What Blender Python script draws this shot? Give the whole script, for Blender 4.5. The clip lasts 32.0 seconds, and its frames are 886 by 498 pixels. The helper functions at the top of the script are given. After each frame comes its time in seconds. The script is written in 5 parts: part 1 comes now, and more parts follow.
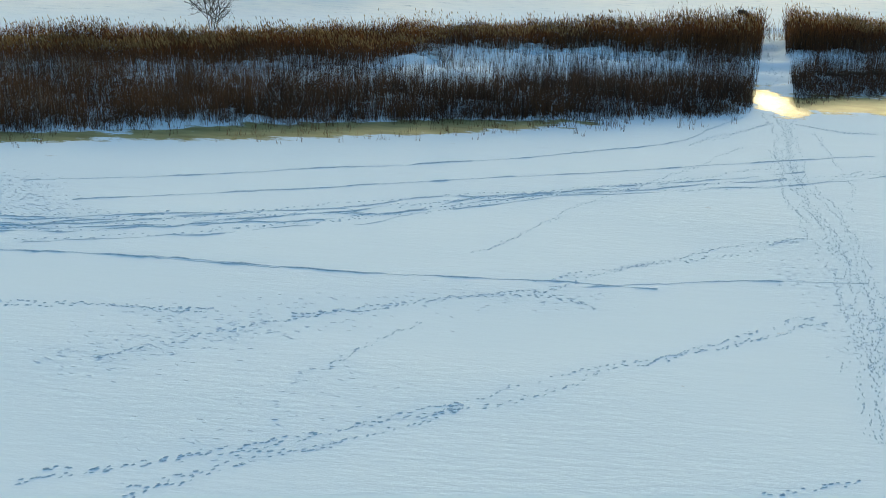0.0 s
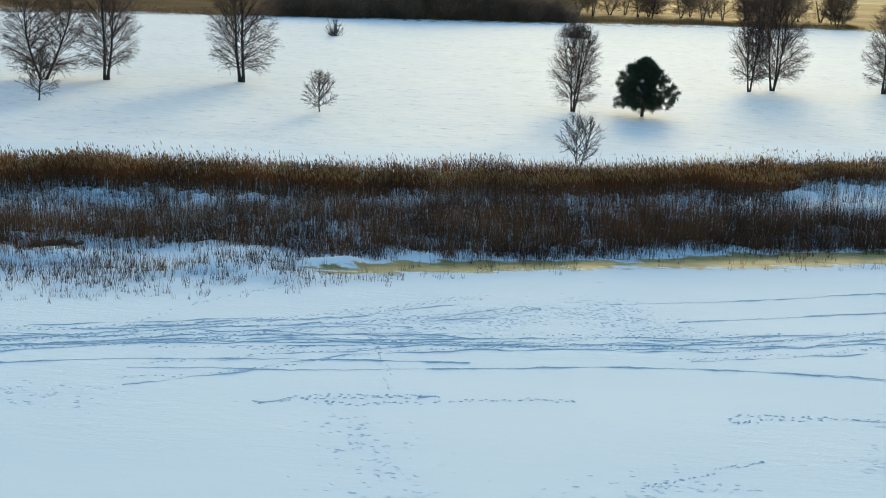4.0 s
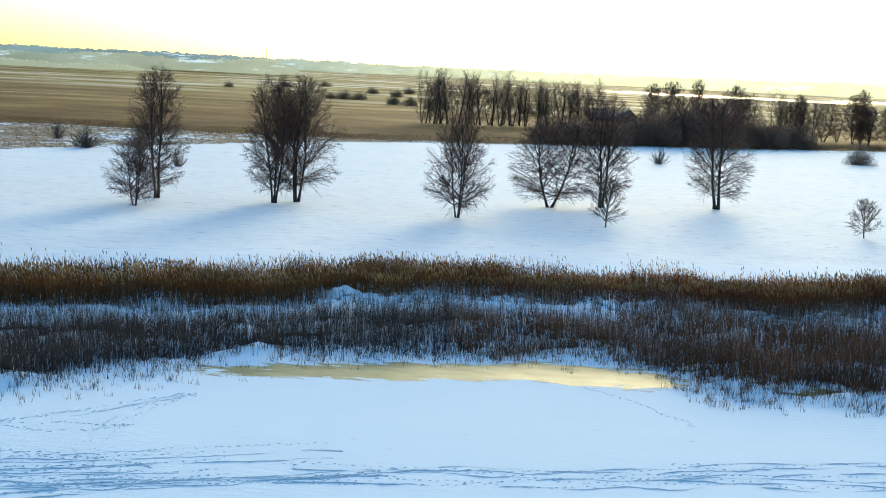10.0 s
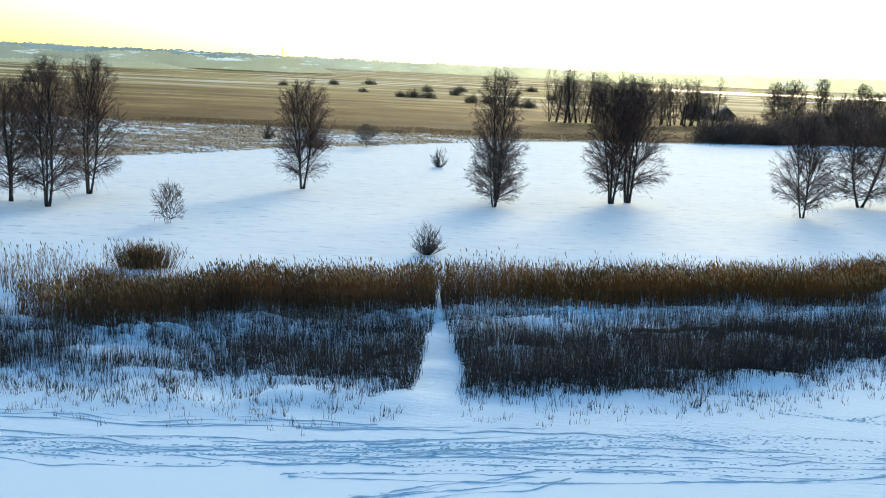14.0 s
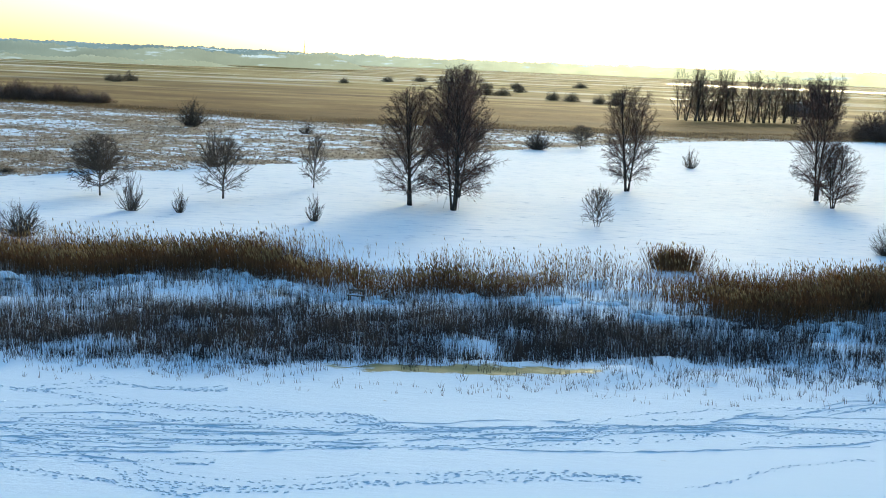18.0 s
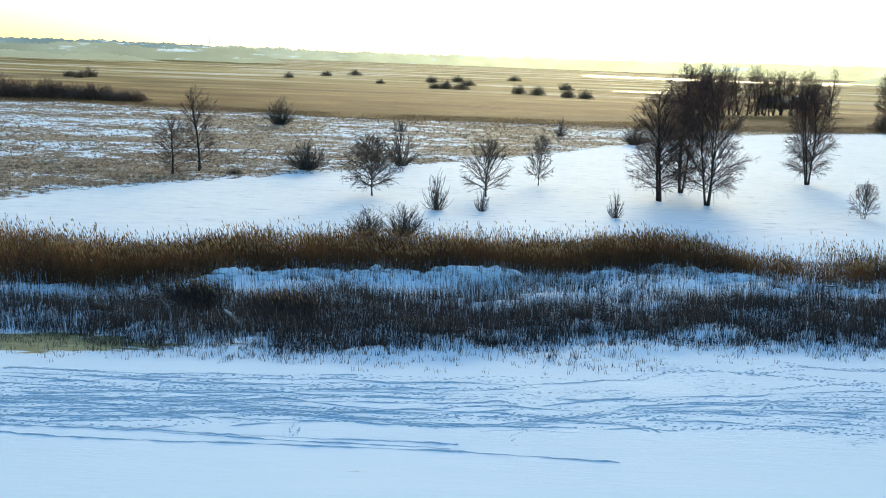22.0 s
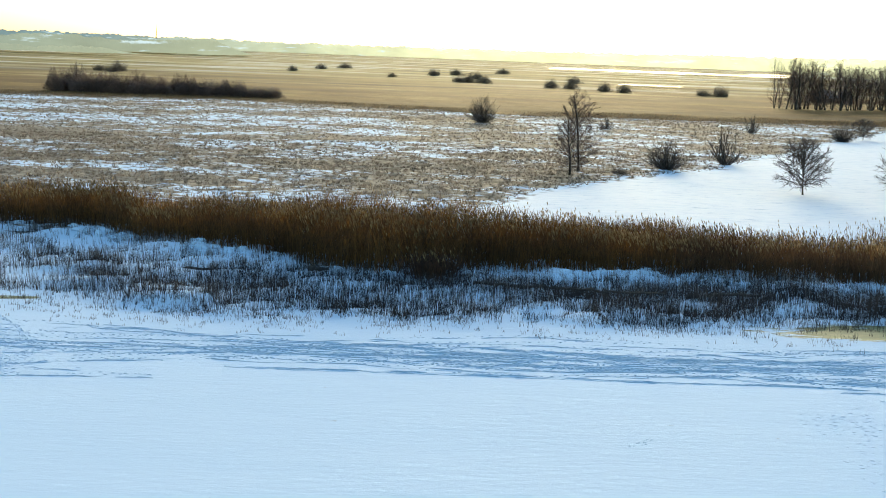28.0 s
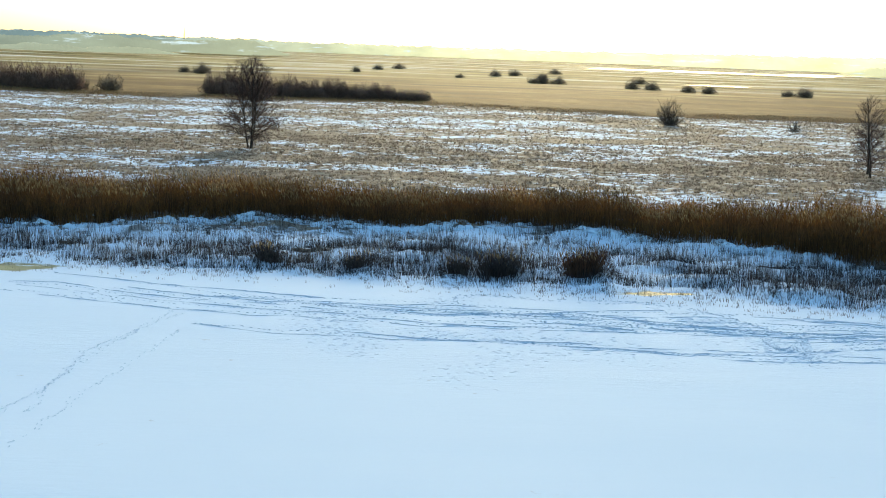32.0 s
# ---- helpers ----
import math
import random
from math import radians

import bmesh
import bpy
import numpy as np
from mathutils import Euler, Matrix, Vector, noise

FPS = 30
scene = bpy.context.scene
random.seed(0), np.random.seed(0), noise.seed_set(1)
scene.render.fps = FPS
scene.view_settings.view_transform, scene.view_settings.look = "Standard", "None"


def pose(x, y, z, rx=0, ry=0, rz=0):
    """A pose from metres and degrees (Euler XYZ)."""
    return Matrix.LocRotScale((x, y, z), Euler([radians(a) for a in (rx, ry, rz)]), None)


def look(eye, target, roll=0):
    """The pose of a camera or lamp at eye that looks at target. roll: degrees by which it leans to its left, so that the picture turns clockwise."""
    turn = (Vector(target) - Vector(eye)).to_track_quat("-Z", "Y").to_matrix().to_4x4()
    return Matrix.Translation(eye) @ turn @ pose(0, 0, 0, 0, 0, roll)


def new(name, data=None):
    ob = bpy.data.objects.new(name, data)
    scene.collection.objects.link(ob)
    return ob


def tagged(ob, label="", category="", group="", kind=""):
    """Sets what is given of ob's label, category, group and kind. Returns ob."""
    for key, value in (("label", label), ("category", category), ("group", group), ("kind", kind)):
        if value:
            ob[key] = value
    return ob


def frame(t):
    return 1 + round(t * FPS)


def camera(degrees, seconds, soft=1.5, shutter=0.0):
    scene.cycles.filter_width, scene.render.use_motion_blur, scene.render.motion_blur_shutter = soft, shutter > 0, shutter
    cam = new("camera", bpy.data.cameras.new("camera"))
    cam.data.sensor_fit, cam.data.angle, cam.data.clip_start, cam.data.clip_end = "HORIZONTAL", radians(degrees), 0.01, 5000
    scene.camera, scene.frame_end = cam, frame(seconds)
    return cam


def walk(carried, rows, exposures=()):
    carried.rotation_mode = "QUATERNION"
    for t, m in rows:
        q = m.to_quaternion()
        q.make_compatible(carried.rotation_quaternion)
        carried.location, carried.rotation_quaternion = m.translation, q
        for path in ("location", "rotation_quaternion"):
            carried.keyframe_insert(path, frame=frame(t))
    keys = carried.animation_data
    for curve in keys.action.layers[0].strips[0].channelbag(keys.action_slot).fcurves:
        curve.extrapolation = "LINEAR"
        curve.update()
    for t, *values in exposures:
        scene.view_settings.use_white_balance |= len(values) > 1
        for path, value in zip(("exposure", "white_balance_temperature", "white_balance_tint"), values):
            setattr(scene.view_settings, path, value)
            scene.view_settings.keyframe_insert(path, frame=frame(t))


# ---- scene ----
import itertools

cam = camera(38.0, 32.0, 1.0)
# seconds, x, y, z, yaw, pitch, roll of the drone's camera
ROWS = [
    (0.0, 0.37, -0.08, 15.21, 2.22, -19.67, -3.05),
    (0.5, -2.26, -0.30, 14.95, 2.25, -19.57, -2.94),
    (1.0, -4.87, -0.53, 14.73, 2.25, -19.44, -2.88),
    (1.5, -7.52, -0.83, 14.55, 2.26, -19.24, -2.86),
    (2.0, -10.23, -1.19, 14.38, 2.29, -19.19, -2.91),
    (2.5, -13.05, -1.56, 14.22, 2.35, -19.06, -2.97),
    (3.0, -15.96, -1.95, 14.04, 2.45, -17.78, -3.01),
    (3.5, -18.95, -2.39, 13.85, 2.60, -15.10, -3.00),
    (5.5, -32.03, -4.42, 13.63, 3.17, -11.94, -2.99),
    (6.0, -35.52, -5.00, 13.53, 3.34, -11.93, -3.00),
    (6.5, -39.03, -5.69, 13.42, 3.50, -11.91, -2.98),
    (7.0, -42.54, -6.46, 13.30, 3.68, -11.22, -2.94),
    (7.5, -46.10, -7.22, 13.16, 3.86, -10.32, -2.92),
    (8.0, -49.72, -7.92, 13.03, 4.01, -10.24, -2.90),
    (8.5, -53.38, -8.60, 12.91, 4.17, -9.04, -2.86),
    (9.0, -57.07, -9.36, 12.77, 4.34, -7.94, -2.84),
    (9.5, -60.78, -10.07, 12.63, 4.42, -7.90, -2.80),
    (10.0, -64.49, -10.68, 12.51, 4.29, -7.88, -2.76),
    (10.5, -68.22, -11.21, 12.41, 4.42, -7.90, -2.69),
    (11.0, -71.98, -11.70, 12.30, 4.47, -7.90, -2.67),
    (11.5, -75.76, -12.18, 12.19, 4.30, -7.92, -2.65),
    (12.0, -79.48, -12.66, 12.07, 4.42, -7.93, -2.64),
    (12.5, -83.14, -13.10, 11.94, 4.54, -7.94, -2.64),
    (13.0, -86.78, -13.52, 11.82, 4.28, -7.95, -2.62),
    (13.5, -90.41, -13.98, 11.71, 4.30, -7.98, -2.61),
    (14.0, -94.05, -14.51, 11.62, 4.39, -8.01, -2.63),
    (14.5, -97.71, -15.08, 11.54, 4.48, -8.05, -2.63),
    (15.0, -101.36, -15.65, 11.45, 4.58, -8.08, -2.61),
    (15.5, -104.97, -16.22, 11.38, 4.71, -8.09, -2.58),
    (17.5, -119.18, -20.41, 11.43, 5.06, -8.23, -2.42),
    (18.0, -122.73, -21.34, 11.44, 4.78, -8.23, -2.38),
    (18.5, -126.32, -22.25, 11.45, 4.26, -8.25, -2.35),
    (19.0, -129.90, -23.15, 11.44, 4.31, -8.30, -2.31),
    (19.5, -133.47, -23.98, 11.43, 4.40, -8.32, -2.25),
    (20.0, -137.10, -24.77, 11.40, 3.68, -8.32, -2.24),
    (20.5, -140.70, -25.54, 11.36, 2.48, -8.33, -2.25),
    (21.0, -144.28, -26.29, 11.30, 1.52, -8.35, -2.26),
    (21.5, -147.88, -26.98, 11.27, 1.11, -8.38, -2.20),
    (22.0, -151.48, -27.61, 11.25, 0.12, -8.39, -2.15),
    (22.5, -155.06, -28.16, 11.23, 0.21, -8.44, -2.11),
    (23.0, -158.61, -28.65, 11.20, 0.31, -8.51, -2.09),
    (23.5, -162.11, -29.08, 11.16, -0.74, -8.52, -2.05),
    (24.0, -165.67, -29.46, 11.14, -1.90, -8.53, -2.04),
    (24.5, -169.22, -29.84, 11.12, -2.41, -8.56, -2.09),
    (26.5, -183.20, -30.96, 11.06, -3.06, -8.64, -2.14),
    (27.0, -186.75, -31.16, 11.01, -3.08, -8.64, -2.19),
    (27.5, -190.18, -31.35, 10.95, -3.00, -8.66, -2.20),
    (28.0, -193.49, -31.61, 10.93, -2.94, -8.66, -2.21),
    (28.5, -197.02, -32.05, 10.89, -2.85, -8.66, -2.22),
    (29.0, -200.59, -32.51, 10.85, -2.78, -8.67, -2.23),
    (29.5, -204.12, -32.90, 10.80, -2.70, -8.67, -2.25),
    (30.0, -207.66, -33.36, 10.77, -2.60, -8.69, -2.25),
    (30.5, -211.18, -33.87, 10.77, -2.52, -8.70, -2.22),
    (31.0, -214.76, -34.44, 10.77, -2.46, -8.71, -2.21),
    (31.5, -218.31, -34.95, 10.75, -2.42, -8.71, -2.21),
    (32.0, -221.80, -35.49, 10.73, -2.33, -8.71, -2.13),
]
EXPOSURES = [(0.0, 0.66, 5900, -5), (3.5, 0.77, 5850, -4), (6.0, 0.86, 5550, -2), (9.0, 0.91, 5250, -2), (20.0, 0.86, 5150, -2), (27.0, 0.92, 5400, -2), (32.0, 0.96, 5450, -2)]
walk(cam, [(t, pose(x, y, z, 90 + p, r, w)) for t, x, y, z, w, p, r in ROWS], EXPOSURES)

# ---- world and sun ----
SUN_AZ, SUN_EL = radians(8.0), radians(12.0)
world = bpy.data.worlds.new("winter_sky")
scene.world = world
world.use_nodes = True
wn = world.node_tree.nodes
sky = wn.new("ShaderNodeTexSky")
sky.sky_type, sky.sun_disc = "NISHITA", False
sky.sun_elevation, sky.sun_rotation = SUN_EL, SUN_AZ
sky.air_density, sky.dust_density, sky.ozone_density = 1.2, 2.4, 2.0
world.node_tree.links.new(sky.outputs[0], wn["Background"].inputs[0])
wn["Background"].inputs[1].default_value = 0.15
lamp = bpy.data.lights.new("sun", "SUN")
lamp.energy, lamp.angle, lamp.color = 2.35, radians(20.0), (1.0, 0.69, 0.34)
sun = new("sun", lamp)
sun.matrix_world = look((0, 0, 60), (-math.sin(SUN_AZ) * math.cos(SUN_EL), -math.cos(SUN_AZ) * math.cos(SUN_EL), 60 - math.sin(SUN_EL)))


# ---- materials ----
def material(name):
    m = bpy.data.materials.new(name)
    m.use_nodes = True
    t = m.node_tree
    return m, t, t.nodes["Principled BSDF"]


def node(t, kind, **values):
    n = t.nodes.new(kind)
    for k, v in values.items():
        n.inputs[k].default_value = v
    return n


def noise_of(t, scale, detail=4.0, stretch=(1, 1, 1), rough=0.55):
    co = t.nodes.new("ShaderNodeNewGeometry")
    mp = node(t, "ShaderNodeMapping", Scale=stretch)
    n = node(t, "ShaderNodeTexNoise", Scale=scale, Detail=detail, Roughness=rough)
    t.links.new(co.outputs["Position"], mp.inputs[0])
    t.links.new(mp.outputs[0], n.inputs["Vector"])
    return n.outputs["Fac"]


def ramp(t, fac, stops):
    r = t.nodes.new("ShaderNodeValToRGB")
    e = r.color_ramp.elements
    while len(e) < len(stops):
        e.new(0.5)
    for i, (p, c) in enumerate(stops):
        e[i].position, e[i].color = p, (*c, 1) if len(c) == 3 else c
    t.links.new(fac, r.inputs[0])
    return r.outputs[0]


def mixed(t, fac, a, b, kind="MIX"):
    n = t.nodes.new("ShaderNodeMix")
    n.data_type, n.blend_type = "RGBA", kind
    for s, v in ((n.inputs[0], fac), (n.inputs[6], a), (n.inputs[7], b)):
        if hasattr(v, "is_output"):
            t.links.new(v, s)
        else:
            s.default_value = v if isinstance(v, float) else (*v, 1)
    return n.outputs[2]


def maths(t, op, a, b=0.0, c=None):
    n = t.nodes.new("ShaderNodeMath")
    n.operation = op
    for i, v in enumerate((a, b) if c is None else (a, b, c)):
        if hasattr(v, "is_output"):
            t.links.new(v, n.inputs[i])
        else:
            n.inputs[i].default_value = v
    return n.outputs[0]


def bumped(t, p, height, strength, distance):
    b = node(t, "ShaderNodeBump", Strength=strength, Distance=distance)
    t.links.new(height, b.inputs["Height"])
    t.links.new(b.outputs[0], p.inputs["Normal"])


def attribute(t, name):
    a = t.nodes.new("ShaderNodeAttribute")
    a.attribute_name = name
    return a.outputs["Fac"]


def edge(t, mask, noise, soft=0.12, amount=0.5):
    """A mask with a frayed border."""
    v = maths(t, "MULTIPLY_ADD", maths(t, "SUBTRACT", noise, 0.5), amount, mask)
    n = t.nodes.new("ShaderNodeMapRange")
    t.links.new(v, n.inputs[0])
    n.inputs[1].default_value, n.inputs[2].default_value = 0.5 - soft, 0.5 + soft
    return n.outputs[0]


def ground_material():
    m, t, p = material("snow_ice_and_grass_ground")
    patchy = ramp(t, noise_of(t, 0.05, 4, (0.5, 1.2, 1)), [(0.44, (0.14, 0.14, 0.14)), (0.66, (1, 1, 1))])
    fine = maths(t, "MULTIPLY", maths(t, "ADD", noise_of(t, 3.4, 6, (0.32, 1.3, 1), 0.68), maths(t, "MULTIPLY", noise_of(t, 0.8, 6, (0.3, 1.1, 1), 0.62), 0.8)), patchy)
    broad = noise_of(t, 0.09, 4, (0.5, 1.4, 1))
    # bluer on the ice, whiter on the meadow: tint of the light in the colour
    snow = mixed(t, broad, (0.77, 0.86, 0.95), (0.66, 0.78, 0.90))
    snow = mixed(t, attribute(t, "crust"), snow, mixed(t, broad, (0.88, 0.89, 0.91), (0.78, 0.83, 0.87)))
    crust = attribute(t, "crust")
    drift = noise_of(t, 1.5, 9, (0.45, 1.0, 1), 0.68)
    snow = mixed(t, crust, snow, ramp(t, drift, [(0.32, (0.60, 0.66, 0.74)), (0.40, (0.92, 0.94, 0.97)), (0.55, (1, 1, 1)), (0.7, (1.04, 1.03, 1.02))]), "MULTIPLY")
    # tufted meadow: dead grass standing out of thin snow
    g = noise_of(t, 1.1, 7, (0.6, 1.2, 1), 0.68)
    grass = ramp(t, noise_of(t, 2.5, 5), [(0.3, (0.17, 0.13, 0.085)), (0.7, (0.42, 0.35, 0.26))])
    tuft = edge(t, attribute(t, "grass"), g, 0.1, 2.2)
    col = mixed(t, tuft, snow, grass)
    zone = maths(t, "MINIMUM", maths(t, "MULTIPLY", attribute(t, "grass"), 9.0), 1.0)
    dots = ramp(t, noise_of(t, 1.5, 3, (0.55, 0.4, 1), 0.6), [(0.53, (0, 0, 0)), (0.62, (0.85, 0.85, 0.85))])
    col = mixed(t, maths(t, "MULTIPLY", dots, zone), col, (0.13, 0.105, 0.075))
    # reed plain beyond: wide brown stripes with snow between
    stripes = noise_of(t, 0.045, 8, (0.32, 0.42, 1), 0.66)
    plain = ramp(t, stripes, [(0.36, (0.09, 0.058, 0.021)), (0.45, (0.145, 0.097, 0.037)), (0.53, (0.21, 0.145, 0.058)), (0.60, (0.29, 0.22, 0.10)), (0.69, (0.44, 0.39, 0.28))])
    plain = mixed(t, 1.0, plain, ramp(t, noise_of(t, 0.012, 4, (0.4, 0.8, 1)), [(0.35, (0.72, 0.70, 0.66)), (0.65, (1.25, 1.2, 1.1))]), "MULTIPLY")
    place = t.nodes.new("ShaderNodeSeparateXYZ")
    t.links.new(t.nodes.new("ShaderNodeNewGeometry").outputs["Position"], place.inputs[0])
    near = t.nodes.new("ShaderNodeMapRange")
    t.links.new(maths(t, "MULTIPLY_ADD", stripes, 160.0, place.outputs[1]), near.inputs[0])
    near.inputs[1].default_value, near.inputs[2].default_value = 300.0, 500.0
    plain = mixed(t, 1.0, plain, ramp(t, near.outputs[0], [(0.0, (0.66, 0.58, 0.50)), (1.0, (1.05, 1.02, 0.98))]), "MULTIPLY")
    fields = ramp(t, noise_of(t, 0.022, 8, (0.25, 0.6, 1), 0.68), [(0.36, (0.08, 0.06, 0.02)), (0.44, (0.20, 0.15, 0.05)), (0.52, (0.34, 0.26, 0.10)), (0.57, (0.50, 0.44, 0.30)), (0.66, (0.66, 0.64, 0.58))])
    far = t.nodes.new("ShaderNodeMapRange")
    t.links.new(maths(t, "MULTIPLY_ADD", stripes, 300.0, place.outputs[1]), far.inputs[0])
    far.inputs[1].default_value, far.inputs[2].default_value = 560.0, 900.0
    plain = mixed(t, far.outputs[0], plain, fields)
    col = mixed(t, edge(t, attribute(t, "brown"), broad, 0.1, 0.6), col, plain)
    ice = edge(t, attribute(t, "ice"), noise_of(t, 1.1, 6, (0.5, 1.3, 1), 0.65), 0.08, 2.0)
    icy = ramp(t, noise_of(t, 1.3, 5, (0.4, 1.2, 1)), [(0.3, (0.15, 0.145, 0.055)), (0.7, (0.32, 0.31, 0.14))])
    col = mixed(t, ice, col, icy)
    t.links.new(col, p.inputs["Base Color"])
    rough = maths(t, "MULTIPLY_ADD", ice, maths(t, "MULTIPLY_ADD", attribute(t, "slick"), -0.2, -0.32), 0.88)
    rough = maths(t, "MULTIPLY_ADD", crust, -0.05, rough)
    t.links.new(rough, p.inputs["Roughness"])
    t.links.new(maths(t, "MULTIPLY_ADD", crust, 0.004, maths(t, "MULTIPLY_ADD", ice, 0.09, 0.03)), p.inputs["Specular IOR Level"])
    fine = maths(t, "MULTIPLY", fine, maths(t, "SUBTRACT", 1.0, ice))
    fine = maths(t, "ADD", fine, maths(t, "MULTIPLY", maths(t, "MULTIPLY", noise_of(t, 5.0, 4, (0.5, 1.2, 1)), maths(t, "MULTIPLY_ADD", attribute(t, "slick"), 1.2, 0.16)), ice))
    h = maths(t, "ADD", fine, maths(t, "ADD", maths(t, "MULTIPLY", broad, 0.6), maths(t, "MULTIPLY", maths(t, "MULTIPLY", drift, crust), 1.5)))
    bumped(t, p, h, 0.40, 0.10)
    return m


def stalk_material(name, dark, pale, through_light=0.3):
    m, t, p = material(name)
    geo = t.nodes.new("ShaderNodeNewGeometry")
    per = ramp(t, geo.outputs["Random Per Island"], [(0.0, dark), (1.0, pale)])
    patch = ramp(t, noise_of(t, 0.3, 5, rough=0.6), [(0.32, (0.42, 0.40, 0.38)), (0.68, (1.3, 1.22, 1.12))])
    col = mixed(t, 1.0, per, patch, "MULTIPLY")
    t.links.new(col, p.inputs["Base Color"])
    p.inputs["Roughness"].default_value = 0.75
    tl = t.nodes.new("ShaderNodeBsdfTranslucent")
    t.links.new(col, tl.inputs[0])
    mx = t.nodes.new("ShaderNodeMixShader")
    mx.inputs[0].default_value = through_light
    t.links.new(p.outputs[0], mx.inputs[1])
    t.links.new(tl.outputs[0], mx.inputs[2])
    t.links.new(mx.outputs[0], t.nodes["Material Output"].inputs[0])
    return m


def bark_material(name, stops, scale=6.0):
    m, t, p = material(name)
    n = noise_of(t, scale, 5, (1, 1, 0.35))
    t.links.new(ramp(t, n, stops), p.inputs["Base Color"])
    p.inputs["Roughness"].default_value = 0.85
    bumped(t, p, n, 0.6, 0.03)
    return m


GROUND = ground_material()
REED_TALL = stalk_material("golden_brown_reed", (0.070, 0.033, 0.007), (0.30, 0.155, 0.036), 0.40)
REED_PLUME = stalk_material("reed_plume", (0.20, 0.13, 0.05), (0.58, 0.44, 0.21), 0.45)
# rust-brown reeds; darkness of their shadow side is put into the colour
REED_RUST = stalk_material("dark_russet_reed", (0.034, 0.014, 0.004), (0.29, 0.128, 0.036), 0.36)
REED_FAR = stalk_material("far_brown_reed", (0.15, 0.085, 0.03), (0.36, 0.23, 0.09), 0.3)
# russet and darker still: the backlit belt's deep shade is in the colour
REED_MID = stalk_material("russet_reed", (0.016, 0.007, 0.003), (0.15, 0.072, 0.030), 0.22)
REED_BROWN = stalk_material("warm_brown_reed", (0.045, 0.020, 0.008), (0.25, 0.128, 0.055), 0.32)
REED_LOW = stalk_material("weathered_grey_reed", (0.010, 0.008, 0.008), (0.085, 0.064, 0.052), 0.10)
REED_FROST = stalk_material("frost_coated_reed", (0.20, 0.18, 0.16), (0.62, 0.60, 0.58), 0.2)
FROSTED_GRASS = stalk_material("frosted_dead_grass", (0.16, 0.125, 0.09), (0.46, 0.39, 0.31), 0.3)
GRASS = stalk_material("dead_grass", (0.16, 0.105, 0.05), (0.42, 0.30, 0.16), 0.35)
BIRCH_BARK = bark_material("birch_bark", [(0.42, (0.014, 0.011, 0.009)), (0.6, (0.04, 0.032, 0.027)), (0.74, (0.18, 0.16, 0.14))])
DARK_BARK = bark_material("dark_bark", [(0.3, (0.025, 0.02, 0.016)), (0.7, (0.10, 0.08, 0.06))])
TWIG = stalk_material("reddish_birch_twig", (0.030, 0.015, 0.011), (0.115, 0.054, 0.037), 0.0)
WILLOW_TWIG = stalk_material("red_brown_willow_twig", (0.09, 0.052, 0.034), (0.25, 0.15, 0.10), 0.0)
REED_DULL = stalk_material("dull_brown_reed", (0.07, 0.035, 0.012), (0.26, 0.145, 0.055), 0.35)
# brown twigs of the far bushes, lightened: distance haze put into the colour
TWIG_HAZED = stalk_material("haze_paled_twig", (0.10, 0.072, 0.042), (0.24, 0.18, 0.11), 0.0)
TWIG_GREY = stalk_material("grey_brown_twig", (0.035, 0.025, 0.019), (0.11, 0.082, 0.062), 0.0)
NEEDLE = stalk_material("pine_needle", (0.012, 0.022, 0.01), (0.03, 0.055, 0.02), 0.0)


# ---- mesh tools ----
def mesh_of(name, verts, faces, mats):
    """A mesh from arrays: vertices n x 3 and triangles m x 3, or a list of such pairs, one for each material."""
    pairs = faces if isinstance(faces, list) else [faces]
    me = bpy.data.meshes.new(name)
    tri = np.concatenate(pairs).astype(np.int32)
    me.vertices.add(len(verts))
    me.vertices.foreach_set("co", np.asarray(verts, np.float32).ravel())
    me.loops.add(tri.size)
    me.loops.foreach_set("vertex_index", tri.ravel())
    me.polygons.add(len(tri))
    me.polygons.foreach_set("loop_start", np.arange(0, tri.size, 3, dtype=np.int32))
    idx = np.concatenate([np.full(len(f), i, np.int32) for i, f in enumerate(pairs)])
    for mt in mats:
        me.materials.append(mt)
    me.polygons.foreach_set("material_index", idx)
    me.update(calc_edges=True)
    return me


def part(name, me, parent=None, label=""):
    ob = new(name, me)
    ob.parent = parent
    if label:
        ob["label"] = label
    return ob


def tubes(segs, sides=3):
    """Tapered tubes for segments of x0 y0 z0 x1 y1 z1 r0 r1."""
    s = np.asarray(segs, float)
    a, b, r0, r1 = s[:, 0:3], s[:, 3:6], s[:, 6], s[:, 7]
    d = b - a
    d /= np.linalg.norm(d, axis=1, keepdims=True) + 1e-9
    u = np.cross(d, np.where(np.abs(d[:, 2:3]) > 0.9, [[1.0, 0, 0]], [[0, 0, 1.0]]))
    u /= np.linalg.norm(u, axis=1, keepdims=True) + 1e-9
    v = np.cross(d, u)
    ang = np.arange(sides) * 2 * np.pi / sides
    ring = u[:, None] * np.cos(ang)[None, :, None] + v[:, None] * np.sin(ang)[None, :, None]
    lo = a[:, None] + ring * r0[:, None, None]
    hi = b[:, None] + ring * r1[:, None, None]
    verts = np.concatenate([lo, hi], 1).reshape(-1, 3)
    k = np.arange(sides)
    q = (k + 1) % sides
    pat = np.concatenate([np.stack([k, q, q + sides], 1), np.stack([k, q + sides, k + sides], 1)])
    faces = (np.arange(len(s)) * 2 * sides)[:, None, None] + pat[None]
    return verts, faces.reshape(-1, 3)


